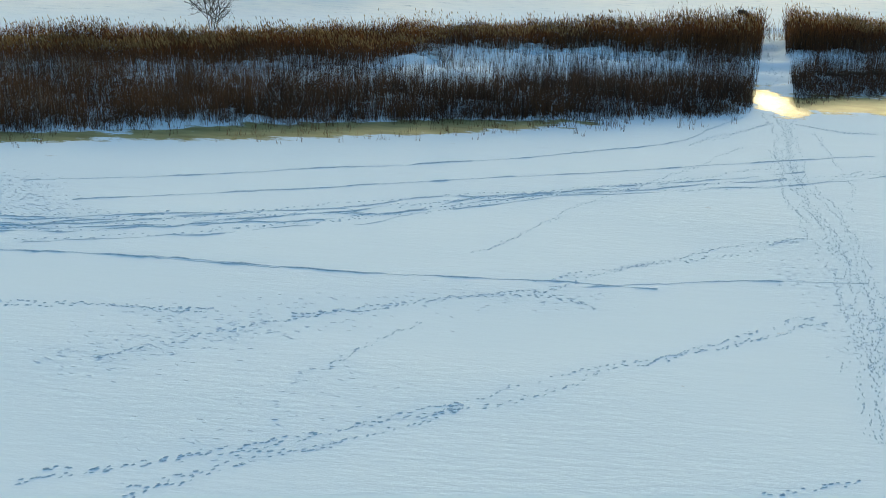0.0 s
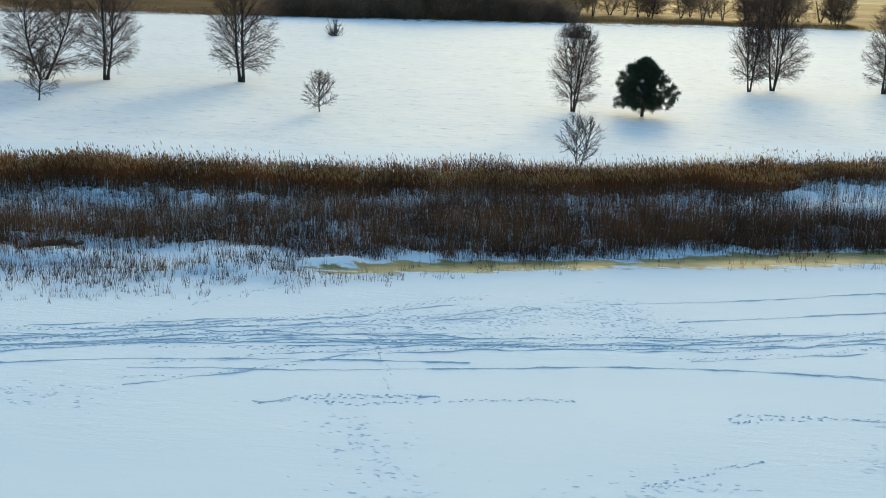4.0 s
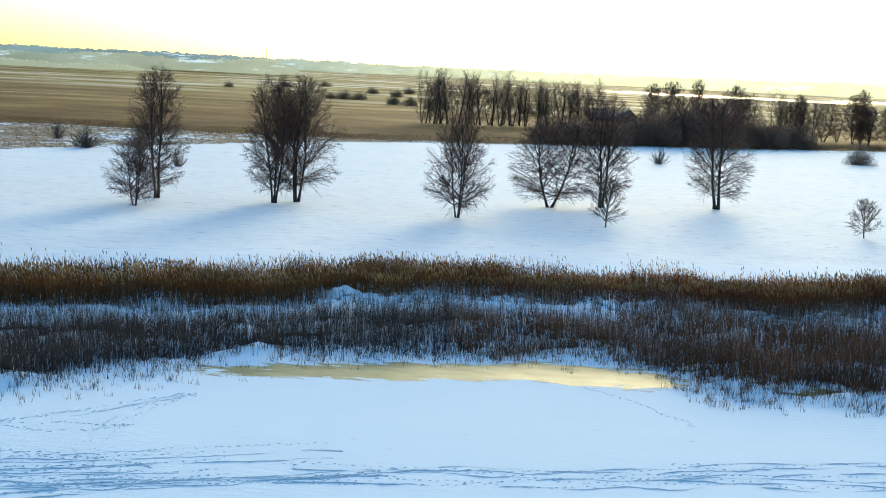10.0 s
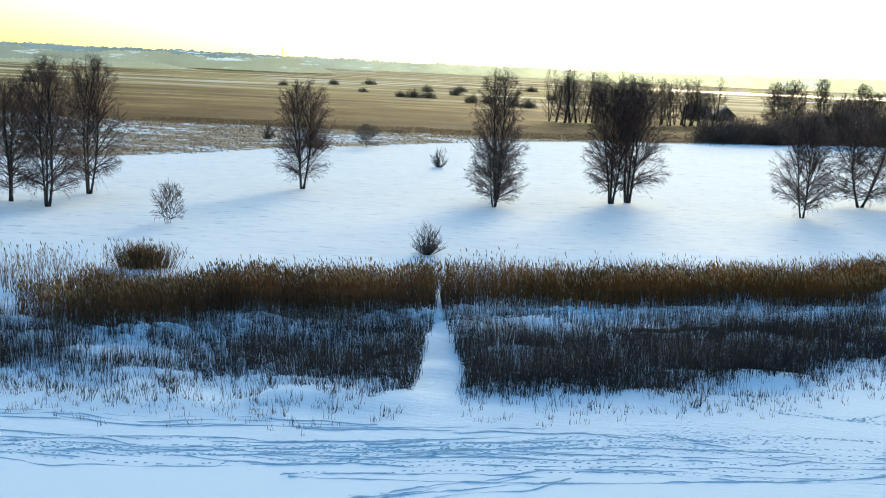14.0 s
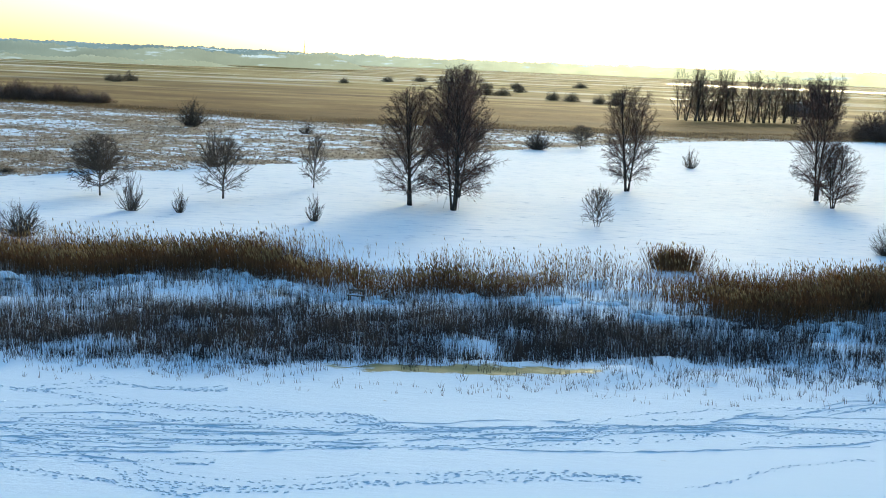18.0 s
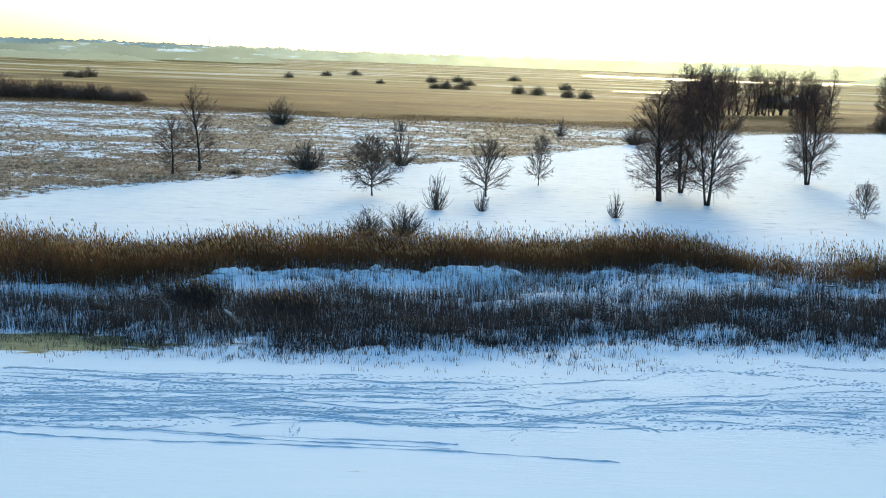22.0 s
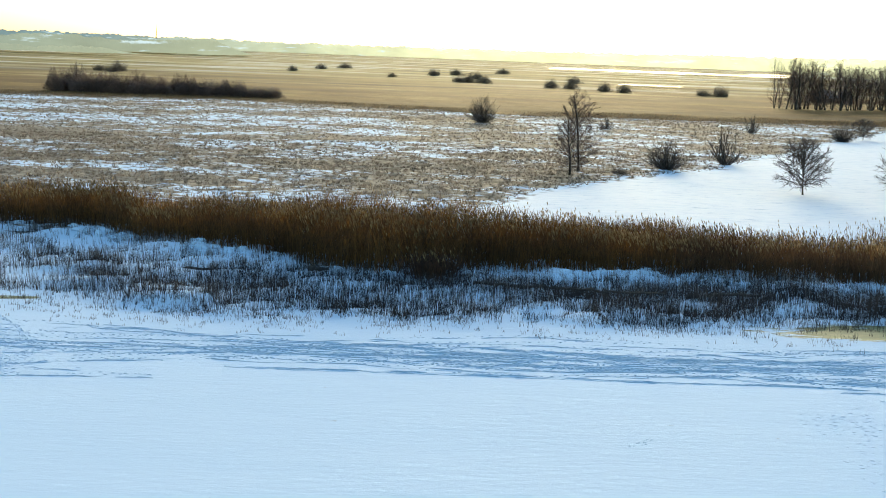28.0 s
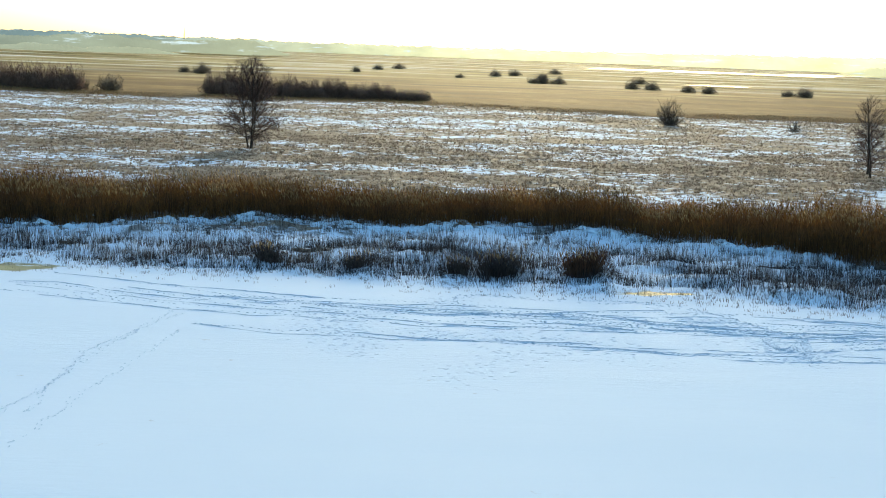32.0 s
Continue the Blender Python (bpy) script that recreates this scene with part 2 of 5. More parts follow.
def pipe(points, radii, sides=7):
    """One joined, tapered pipe along points, closed at its tip."""
    p, r = np.asarray(points, float), np.asarray(radii, float)
    d = np.gradient(p, axis=0)
    d /= np.linalg.norm(d, axis=1, keepdims=True) + 1e-9
    ref = np.array([1.0, 0, 0]) if abs(d[:, 2]).mean() > 0.6 else np.array([0, 0, 1.0])
    u = np.cross(d, ref)
    u /= np.linalg.norm(u, axis=1, keepdims=True) + 1e-9
    v = np.cross(d, u)
    a = np.arange(sides) * 2 * np.pi / sides
    ring = p[:, None] + (u[:, None] * np.cos(a)[None, :, None] + v[:, None] * np.sin(a)[None, :, None]) * r[:, None, None]
    n = len(p)
    V = np.concatenate([ring.reshape(-1, 3), p[:1], p[-1:]])
    i, k = np.meshgrid(np.arange(n - 1), np.arange(sides), indexing="ij")
    q = (k + 1) % sides
    A, B, C, D = i * sides + k, i * sides + q, (i + 1) * sides + q, (i + 1) * sides + k
    F = np.concatenate([np.stack([A, B, C], 2).reshape(-1, 3), np.stack([A, C, D], 2).reshape(-1, 3)])
    k = np.arange(sides)
    q = (k + 1) % sides
    ends = np.concatenate([np.stack([q, k, k * 0 + n * sides], 1), np.stack([(n - 1) * sides + k, (n - 1) * sides + q, k * 0 + n * sides + 1], 1)])
    return V, np.concatenate([F, ends])


def spikes(segs):
    """Thin three-sided spikes, for the last twigs."""
    v, _ = tubes(segs, 3)
    v = v.reshape(-1, 6, 3)
    v = np.concatenate([v[:, :3], v[:, 3:].mean(1, keepdims=True)], 1)
    f = (np.arange(len(v)) * 4)[:, None, None] + np.array([[0, 1, 3], [1, 2, 3], [2, 0, 3]])[None]
    return v.reshape(-1, 3), f.reshape(-1, 3)


def curve_at(table, x):
    """A shore line's y at x, from rows of x, y with rising x."""
    tb = np.asarray(table, float)
    return np.interp(x, tb[:, 0], tb[:, 1])


def smooth_noise(x, y, seed, scale):
    """Soft value noise between 0 and 1 on a plane, for arrays."""
    rs = np.random.RandomState(seed)
    grid = rs.rand(97, 97)
    u, v = np.asarray(x) / scale + 1000.0, np.asarray(y) / scale + 1000.0
    i, j = np.floor(u).astype(int), np.floor(v).astype(int)
    fu, fv = u - i, v - j
    fu, fv = fu * fu * (3 - 2 * fu), fv * fv * (3 - 2 * fv)
    g = lambda p, q: grid[p % 97, q % 97]
    return (g(i, j) * (1 - fu) + g(i + 1, j) * fu) * (1 - fv) + (g(i, j + 1) * (1 - fu) + g(i + 1, j + 1) * fu) * fv


def fbm(x, y, seed, scale):
    return 0.55 * smooth_noise(x, y, seed, scale) + 0.3 * smooth_noise(x, y, seed + 1, scale * 0.45) + 0.15 * smooth_noise(x, y, seed + 2, scale * 0.2)


# ---- plan: lines along the shore ----
FRINGE = [(-300, 27), (-237, 25), (-229, 24), (-219, 22.7), (-206, 19.8), (-199, 18.5), (-190, 18.6), (-181, 18.7), (-173, 17.6), (-167, 18.6), (-158, 19), (-146, 19.5),
          (-141, 22.4), (-133, 23), (-117, 24.4), (-101, 25.6), (-93, 28.5), (-88, 30), (-83, 33.4), (-75.6, 39.8), (-69, 43), (-61, 45), (-57, 40),
          (-51, 39.3), (-45.4, 39.8), (-37.7, 44), (-35, 44.8), (-29.4, 47.9), (-20.8, 52.6), (-10.7, 55.8), (-2.5, 58.4), (4.8, 60.8), (12, 64.4), (21.5, 72.8), (60, 84)]
LOW_FRONT = [(-300, 29), (-238, 27.2), (-219, 24.9), (-209, 24.6), (-206, 24), (-200, 21), (-194, 20.6), (-181, 20.6), (-176, 22.4), (-167, 22.3), (-163, 20.9), (-157, 20.4), (-150, 21.8),
             (-141, 24.2), (-133, 25.3), (-124.6, 27.4), (-118, 29.5), (-104, 32), (-93.4, 31.5), (-89, 33.4), (-83.7, 36.7), (-77, 43.7), (-70, 44.7), (-61, 47.4),
             (-55.3, 43.3), (-48.3, 43.6), (-44.8, 49.7), (-40, 52.3), (-32.5, 53.5), (-27, 54), (-20.5, 54.8), (-10, 58.8), (-2.2, 60.8), (5, 63.4), (12.5, 66), (21.7, 72.4), (60, 86)]
LOW_BACK = [(-300, 36), (-239, 33.5), (-231, 36.4), (-218, 36.8), (-206, 35), (-190, 31), (-179, 31), (-168, 27.2), (-158.6, 35), (-148, 34), (-134, 38),
            (-124, 37), (-115, 36), (-105, 39.7), (-95, 42.3), (-86, 47.5), (-80, 50.6), (-72.6, 55.5), (-61.5, 58.6), (-50, 59.3), (-42, 57.4), (-38.8, 61.5),
            (-32, 62.3), (-21.3, 64.5), (-10, 67), (-2.5, 68.3), (5.4, 72.7), (13.6, 73.6), (23, 79.6), (60, 92)]
TALL_FRONT = [(-300, 40), (-240, 38), (-236, 39), (-231, 43), (-226, 42.5), (-221, 41.2), (-216, 42.3), (-210, 42.3), (-206, 38.8), (-203, 37.4), (-196, 31.8), (-193, 30.4), (-188, 31), (-181, 32), (-177, 31.6), (-170.8, 29.4),
              (-167, 29.2), (-164, 33), (-160.7, 36), (-156.6, 37.6), (-152.5, 37.2), (-144.7, 39.7), (-138.3, 42.3), (-136, 41), (-133.2, 38.8), (-129.6, 38.2), (-127.6, 40.6), (-125.5, 40.4), (-119.6, 41.2), (-117, 38.6), (-111.7, 36.6), (-107.4, 39.5),
              (-100, 43), (-93, 47.4), (-83, 52.6), (-80, 51.5), (-75.2, 54.5), (-74.5, 57.5), (-68.6, 59), (-62, 60), (-56.4, 59.8), (-51, 59.3), (-46, 62), (-37, 63.8), (-32.4, 64.2), (-26, 66.6), (-12, 70.2), (-5.3, 71.5),
              (-1, 79), (5.8, 80.5), (14.6, 80.5), (24.7, 85.5), (60, 98)]
TALL_DEPTH = [(-300, 5.5), (-206, 5.5), (-198, 8.5), (-188, 9), (-178, 7.5), (-168, 7), (-162, 5.5), (-135, 5), (-123, 3), (-112, 6.5), (-104, 6), (-95, 5.5), (-85, 4), (-80, 5.5), (-75, 6.5), (-62, 6.5), (-51, 7), (-40, 5.5), (-26, 6), (-12, 6.5), (-5, 10), (-1, 4.5), (60, 4.5)]
TALL_FULL = [(-300, 0.95), (-178, 0.95), (-160, 0.8), (-140, 0.8), (-131, 0.75), (-126, 0.3), (-124, 0.2), (-117, 0.3), (-112, 0.85), (-60, 0.95), (-40, 0.85), (-10, 0.9), (60, 0.95)]
TALL_HEIGHT = [(-300, 2.5), (-240, 2.5), (-231, 2.0), (-218, 1.8), (-206, 2.2), (-198, 2.5), (-190, 2.9), (-179, 2.3), (-170, 1.8), (-159, 1.65), (-147, 1.6), (-139, 1.8), (-134, 1.1),
               (-128, 1.4), (-124, 0.85), (-116, 1.4), (-105, 1.85), (-93, 2.05), (-86, 1.85), (-76, 1.5), (-62, 0.9), (-50, 1.25), (-27, 1.25), (-9, 1.3), (-2, 0.9), (6, 1.25), (14, 2.3), (24, 1.95), (60, 2)]
BELT_BROWN = -73
LOW_DENSE = [(-300, 0.7), (-205, 0.75), (-160, 1.05), (-136, 1.0), (-125, 1.4), (-116, 1.0), (-105, 0.9), (-98, 1.2), (-82, 1.1), (-74, 0.55), (-60, 0.55), (-52, 0.85), (-35, 0.7), (-18, 1.1), (60, 1.3)]
LOW_HEIGHT = [(-300, 0.6), (-190, 0.6), (-160, 0.85), (-140, 0.8), (-110, 0.85), (-90, 1.0), (-60, 1.1), (-40, 1.0), (-20, 1.3), (0, 1.4), (60, 1.4)]
# pools of bare ice: centre x, y, half length, half width, turn in degrees
POOLS = [(-22, 52.6, 8.5, 0.9, 19), (-6, 58.2, 12, 1.3, 20), (21.8, 70.6, 6, 2.2, 15), (16.7, 69.8, 1.3, 3.6, 8), (-68, 42.0, 10, 1.4, 14), (-62, 43.0, 4.2, 1.9, -6),
         (-125.5, 26.0, 5.0, 0.6, 8), (-169, 20.3, 7.5, 1.6, 3), (-242, 24.5, 5, 1.0, 6), (-209.3, 22.6, 1.8, 0.5, 10), (-52.2, 42.4, 1.6, 0.45, 15)]
SLICK = [(16.7, 69.6, 1.3, 3.0, 8)]
# the edge where the smooth meadow gives way to tufted grass, and where the brown reed plain begins: x, y
MEADOW_EDGE = [(-320, 20), (-192, 46), (-187, 56), (-180, 72), (-170, 86), (-158, 99), (-151, 114), (-140, 130), (-128, 152), (-112, 178), (-98, 195), (-80, 215), (-52, 227), (-19, 245), (15, 265), (120, 320)]
PLAIN_EDGE = [(-400, 225), (-263, 214), (-223, 222), (-170, 203), (-125, 206), (-100, 207), (-80, 217), (-52, 229), (-19, 250), (15, 270), (120, 325)]


def bank_height(x, y):
    f = curve_at(FRINGE, x)
    lo, hi = curve_at(LOW_FRONT, x), curve_at(TALL_FRONT, x)
    up = np.clip((y - lo) / np.maximum(hi - lo, 1), 0, 1)
    z = 0.2 * up * up * (3 - 2 * up)
    hum = fbm(x, y, 11, 1.9)
    inside = np.clip((y - f) / 3, 0, 1) * np.clip((hi + 14 - y) / 8, 0, 1)
    z = z + inside * np.clip(hum - 0.43, 0, 1) * 1.0
    gap = np.clip((y - hi + 5.5) / 2.5, 0, 1) * np.clip((hi + 1.0 - y) / 1.2, 0, 1)
    z = z + gap * np.clip(fbm(x, y, 17, 2.4) - 0.42, 0, 1) * 0.7 * np.clip(fbm(x, y, 19, 9.0) * 3 - 0.8, 0, 1)
    wide = np.clip((y - hi) / 20, 0, 1)
    z = z + wide * (fbm(x, y, 31, 24.0) - 0.5) * 0.35
    return z


def pool_mask(x, y, only=None):
    m = np.zeros_like(x)
    for cx, cy, a, b, turn in (POOLS if only is None else only):
        c, s = math.cos(radians(turn)), math.sin(radians(turn))
        u, v = (x - cx) * c + (y - cy) * s, -(x - cx) * s + (y - cy) * c
        r = np.sqrt((u / a) ** 2 + (v / b) ** 2)
        m = np.maximum(m, np.clip(1.5 - r, 0, 1))
    return m


def ground_height(x, y):
    z = bank_height(x, y) * (1 - np.clip(pool_mask(x, y) * 2.5 - 0.5, 0, 1))
    gm = np.clip((y - curve_at(MEADOW_EDGE, x)) / 4, 0, 1)
    z = z + gm * (fbm(x, y, 51, 1.6) - 0.35) * 0.45 * np.clip((400 - y) / 150, 0, 1)
    a, b = np.clip((y - 330) / 130, 0, 1), np.clip((y - 480) / 150, 0, 1)
    return z - 1.7 * a * a * (3 - 2 * a) - 0.9 * b * b * (3 - 2 * b)


def grass_cover(x, y):
    """How much dead grass stands on the tufted meadow: long swathes with streaks of snow between."""
    swathe = 0.6 * fbm(x * 0.45, y, 91, 8.0) + 0.4 * fbm(x * 0.8, y, 95, 3.0)
    return np.clip(0.62 - 0.09 * np.clip((y - 100) / 50, 0, 1) + 1.9 * (swathe - 0.47), 0.32, 0.97)


def build_ground():
    def axis(*spans):
        out = []
        for a, b, n in spans:
            out.append(np.linspace(a, b, n, endpoint=False))
        return np.concatenate(out)
    xs = axis((-4900, -1500, 30), (-1500, -500, 40), (-500, -280, 60), (-280, 60, 320), (60, 300, 50), (300, 1500, 50), (1500, 4900, 31))
    ys = axis((-1500, -100, 20), (-100, 0, 40), (0, 15, 15), (15, 100, 135), (100, 230, 85), (230, 500, 60), (500, 1500, 50), (1500, 4500, 14))
    X, Y = np.meshgrid(xs, ys)
    x, y = X.ravel(), Y.ravel()
    z = ground_height(x, y)
    n, m = len(xs), len(ys)
    i, j = np.meshgrid(np.arange(n - 1), np.arange(m - 1))
    k = (j * n + i).ravel()
    tri = np.concatenate([np.stack([k, k + 1, k + n + 1], 1), np.stack([k, k + n + 1, k + n], 1)])
    me = mesh_of("ground", np.stack([x, y, z], 1), tri, [GROUND])
    gm = np.clip(0.5 + (y - curve_at(MEADOW_EDGE, x)) / 5, 0, 1)
    gm = gm * grass_cover(x, y)
    bm_ = np.clip(0.5 + (y - curve_at(PLAIN_EDGE, x)) / 16, 0, 1)
    for name, data in (("grass", gm), ("brown", bm_), ("ice", pool_mask(x, y)), ("slick", pool_mask(x, y, SLICK)), ("crust", np.clip((y - curve_at(TALL_FRONT, x) - 10) / 12, 0, 1) * (1 - bm_) * (1 - np.clip(gm * 4, 0, 0.8)))):
        me.attributes.new(name, "FLOAT", "POINT").data.foreach_set("value", data.astype(np.float32))
    me.polygons.foreach_set("use_smooth", np.ones(len(tri), bool))
    ob = new("ground", me)
    return tagged(ob, "snow-covered river ice, meadow and brown reed plain", "ground", kind="structure")


ground = build_ground()


# ---- reeds ----
def stalks(x, y, h, seed, lean=0.12, width=0.015, plume=0.8, leaves=2):
    """Reed stems as three-sided tapered rods, with drooping plumes and blades. Returns vertices, stem and plume triangles."""
    rs = np.random.RandomState(seed)
    n = len(x)
    z = ground_height(x, y) - 0.05
    base = np.stack([x, y, z], 1)
    lx, ly = rs.normal(-0.03, lean, n), rs.normal(0, lean, n)
    tip = base + np.stack([lx * h, ly * h, h], 1)
    ang = (rs.rand(n) * 6.28)[:, None] + np.arange(3)[None] * 2.094
    ring = np.stack([np.cos(ang), np.sin(ang), np.zeros_like(ang)], 2)
    w = (width * (0.7 + 0.6 * rs.rand(n)))[:, None, None]
    V = [np.concatenate([base[:, None] + ring * w, tip[:, None]], 1).reshape(-1, 3)]
    pat = np.array([[0, 1, 3], [1, 2, 3], [2, 0, 3]])
    F = [((np.arange(n) * 4)[:, None, None] + pat[None]).reshape(-1, 3)]
    at = n * 4
    for _ in range(leaves):
        f = 0.25 + 0.55 * rs.rand(n)
        p = base + (tip - base) * f[:, None]
        an = rs.rand(n) * 6.28
        ln = h * (0.18 + 0.20 * rs.rand(n))
        q = p + np.stack([np.cos(an) * ln * 0.4, np.sin(an) * ln * 0.4, ln * 0.85], 1)
        V.append(np.stack([p, p + np.stack([-np.sin(an) * 0.03, np.cos(an) * 0.03, an * 0 + 0.04], 1), q], 1).reshape(-1, 3))
        F.append(at + np.arange(n * 3).reshape(-1, 3))
        at += n * 3
    P = []
    if np.max(plume) > 0:
        k = np.where(rs.rand(n) < plume)[0]
        t, hh = tip[k], h[k]
        an = rs.normal(3.3, 0.6, len(k))
        ln = 0.16 + 0.14 * rs.rand(len(k))
        d = np.stack([np.cos(an) * 0.3, np.sin(an) * 0.3, np.full(len(k), 0.9)], 1)
        end = t + d * ln[:, None]
        c = (t + end) / 2
        wd = (0.018 + 0.020 * rs.rand(len(k)))[:, None]
        V.append(np.stack([t - d * 0.04, c + wd * [1, 0, 0], c + wd * [-0.5, 0.87, 0], c + wd * [-0.5, -0.87, 0], end], 1).reshape(-1, 3))
        pp = np.array([[0, 2, 1], [0, 3, 2], [0, 1, 3], [4, 1, 2], [4, 2, 3], [4, 3, 1]])
        P.append((at + (np.arange(len(k)) * 5)[:, None, None] + pp[None]).reshape(-1, 3))
    return np.concatenate(V), np.concatenate(F), (np.concatenate(P) if P else np.zeros((0, 3), int))


def scatter(x0, x1, lo, hi, per, seed):
    """Random places between two shore lines: per square metre."""
    rs = np.random.RandomState(seed)
    xs = np.linspace(x0, x1, 200)
    big = float(np.max(hi(xs) - lo(xs)))
    n = int((x1 - x0) * big * per)
    x, v = rs.uniform(x0, x1, n), rs.rand(n)
    y = lo(x) + v * big
    keep = y < hi(x)
    return x[keep], y[keep], rs


def no_path(x, y):
    """Away from the trodden gaps and off the bare ice."""
    gap1 = np.abs(x - (17.0 + (y - 71.5) * 0.197)) < 0.8 + np.clip(80 - y, 0, 20) * 0.04
    gap2 = (np.abs(x - (-97.2 - np.clip(y - 33, 0, 99) * 0.09)) < np.clip(0.75 - (y - 36) * 0.08, 0.15, 0.9)) & (y < 52)
    bench = (np.abs(x + 131.2) < 0.5) & (y > 36.4) & (y < 37.9)
    return ~(gap1 | gap2 | bench)


def bunched(x, y, rs, many, spread):
    """Several stems round each root."""
    return np.repeat(x, many) + rs.normal(0, spread, len(x) * many), np.repeat(y, many) + rs.normal(0, spread * 0.7, len(y) * many)


def reed_bed(name, x, y, h, seed, lean, width, plume, leaves, mats, label):
    if len(x) == 0:
        return
    v, f, p = stalks(x, y, h, seed, lean, width, plume, leaves)
    tagged(new(name, mesh_of(name, v, [f, p], mats)), label, "reeds", "reed belt", "stuff")


BOUNDS = [-285, -235, -205, -178, -150, -122, -96, -68, -40, -10, 20, 58]
for si, (x0, x1) in enumerate(zip(BOUNDS[:-1], BOUNDS[1:])):
    # tall belt
    x, y, rs = scatter(x0, x1, lambda q: curve_at(TALL_FRONT, q) - 3.0, lambda q: curve_at(TALL_FRONT, q) + curve_at(TALL_DEPTH, q) + 2.0, 58.0, 100 + si)
    lo, dep = curve_at(TALL_FRONT, x) - 0.6, curve_at(TALL_DEPTH, x) + 0.6
    den = fbm(x, y, 131, 5.0)
    inside = np.clip((y - lo + 1.5 * (den - 0.45) * 3) / 0.8, 0, 1) * np.clip((lo + dep + 1.5 - y) / 2.0, 0.0, 1)
    full = curve_at(TALL_FULL, x)
    keep = (rs.rand(len(x)) < inside * np.clip((den - 0.45 + 0.42 * full) * 4.5, 0, 1)) & no_path(x, y)
    x, y = x[keep], y[keep]
    h = curve_at(TALL_HEIGHT, x) * (0.46 + 0.5 * fbm(x * 0.6, y, 141, 2.2) + 0.42 * fbm(x, y, 143, 7.0)) * (0.78 + 0.34 * np.random.RandomState(si).rand(len(x)))
    reed_bed("tall_reed_bed", x, y, h, 200 + si, 0.12, 0.013, 0.08 + 0.75 * np.clip(1.15 - (y - curve_at(TALL_FRONT, x)) / (0.6 * curve_at(TALL_DEPTH, x)), 0, 1), 2, [REED_DULL if -180 < x0 < -120 else REED_RUST if x0 >= -70 else REED_TALL, REED_PLUME], "dense golden-brown reeds with feathery plumes on the snowy bank")
    # dark broken belt towards the ice, in clumps that run along the shore
    x, y, rs = scatter(x0, x1, lambda q: curve_at(LOW_FRONT, q) - 1.2, lambda q: curve_at(TALL_FRONT, q) + 0.5, 38.0, 300 + si)
    lf, lb = curve_at(LOW_FRONT, x), curve_at(LOW_BACK, x)
    clump = fbm(x * 0.55, y, 161, 3.0)
    core = np.clip((y - lf + 1.0) / 1.6, 0, 1) * np.clip((lf + 0.62 * (lb - lf) + 2.2 - y) / 2.2, 0, 1)
    gap = np.where((x > -66) & (x < -18), 0.36, np.where(x > -18, 0.30 * np.clip((fbm(x, y, 163, 7.0) - 0.46) * 7, 0.02, 1), 0.09))
    cut = np.where(x > -66, 0.16, np.where(x > -100, 0.13, np.where((x > -138) & (x < -117), 0.20, 0.30)))
    dens = np.maximum(core * np.clip((clump - cut) * 5.0, 0, 1), gap * np.clip((clump - cut) * 3.0, 0.05, 1))
    keep = (rs.rand(len(x)) < dens * curve_at(LOW_DENSE, x)) & no_path(x, y) & ((pool_mask(x, y) < 0.5 + 0.3 * rs.rand(len(x))) | (rs.rand(len(x)) < 0.25))
    x, y = bunched(x[keep], y[keep], rs, 3, 0.09)
    h = curve_at(LOW_HEIGHT, x) * (0.5 + 0.55 * np.clip((y - curve_at(FRINGE, x)) / 4.0, 0, 1)) * (0.5 + 0.75 * np.random.RandomState(50 + si).rand(len(x)))
    reed_bed("low_reed_bed", x, y, h, 400 + si, 0.13, 0.0095, 0, 0, [REED_MID if x0 >= -10 else REED_BROWN if x1 > BELT_BROWN + 5 else REED_LOW], "broken grey-brown reed stems standing in snow at the ice edge")
    # pale frosted stems between the two belts
    x, y, rs = scatter(x0, x1, lambda q: curve_at(LOW_FRONT, q) + 1.5, lambda q: curve_at(TALL_FRONT, q) + 0.3, 14.0, 500 + si)
    keep = (rs.rand(len(x)) < np.clip((fbm(x * 0.6, y, 165, 2.6) - 0.36) * 4.0, 0.05, 0.9) * np.where(x > -18, 0.35, 1.0)) & no_path(x, y) & (pool_mask(x, y) < 0.4)
    x, y = bunched(x[keep], y[keep], rs, 4, 0.07)
    h = curve_at(LOW_HEIGHT, x) * (0.45 + 0.6 * np.random.RandomState(60 + si).rand(len(x)))
    cold = np.random.RandomState(70 + si).rand(len(x)) < 0.42
    reed_bed("frosted_reed_bed", x[cold], y[cold], h[cold], 520 + si, 0.12, 0.010, 0, 0, [REED_FROST], "frost-covered pale reed stems standing in deep snow")
    reed_bed("low_reed_bed", x[~cold], y[~cold], h[~cold], 540 + si, 0.14, 0.009, 0, 0, [REED_LOW], "broken grey-brown reed stems standing in snow at the ice edge")
    # short stubble that thins out on to the ice
    x, y, rs = scatter(x0, x1, lambda q: curve_at(FRINGE, q) - 1.6, lambda q: curve_at(LOW_FRONT, q) + 1.0, 24.0, 700 + si)
    fr, lf = curve_at(FRINGE, x), curve_at(LOW_FRONT, x)
    rise = np.clip((y - fr + 1.0) / np.maximum(lf - fr + 1.0, 1.0), 0, 1)
    keep = (rs.rand(len(x)) < (0.05 + 0.85 * rise ** np.where((x > -60) & (x < -25), 0.6, 1.2)) * np.clip((fbm(x * 0.7, y, 167, 2.2) - 0.30) * 4.0, 0.06, 1)) & no_path(x, y) & ((pool_mask(x, y) < 0.5) | (x < -110) | (rs.rand(len(x)) < 0.35))
    x, y = bunched(x[keep], y[keep], rs, 4, 0.10)
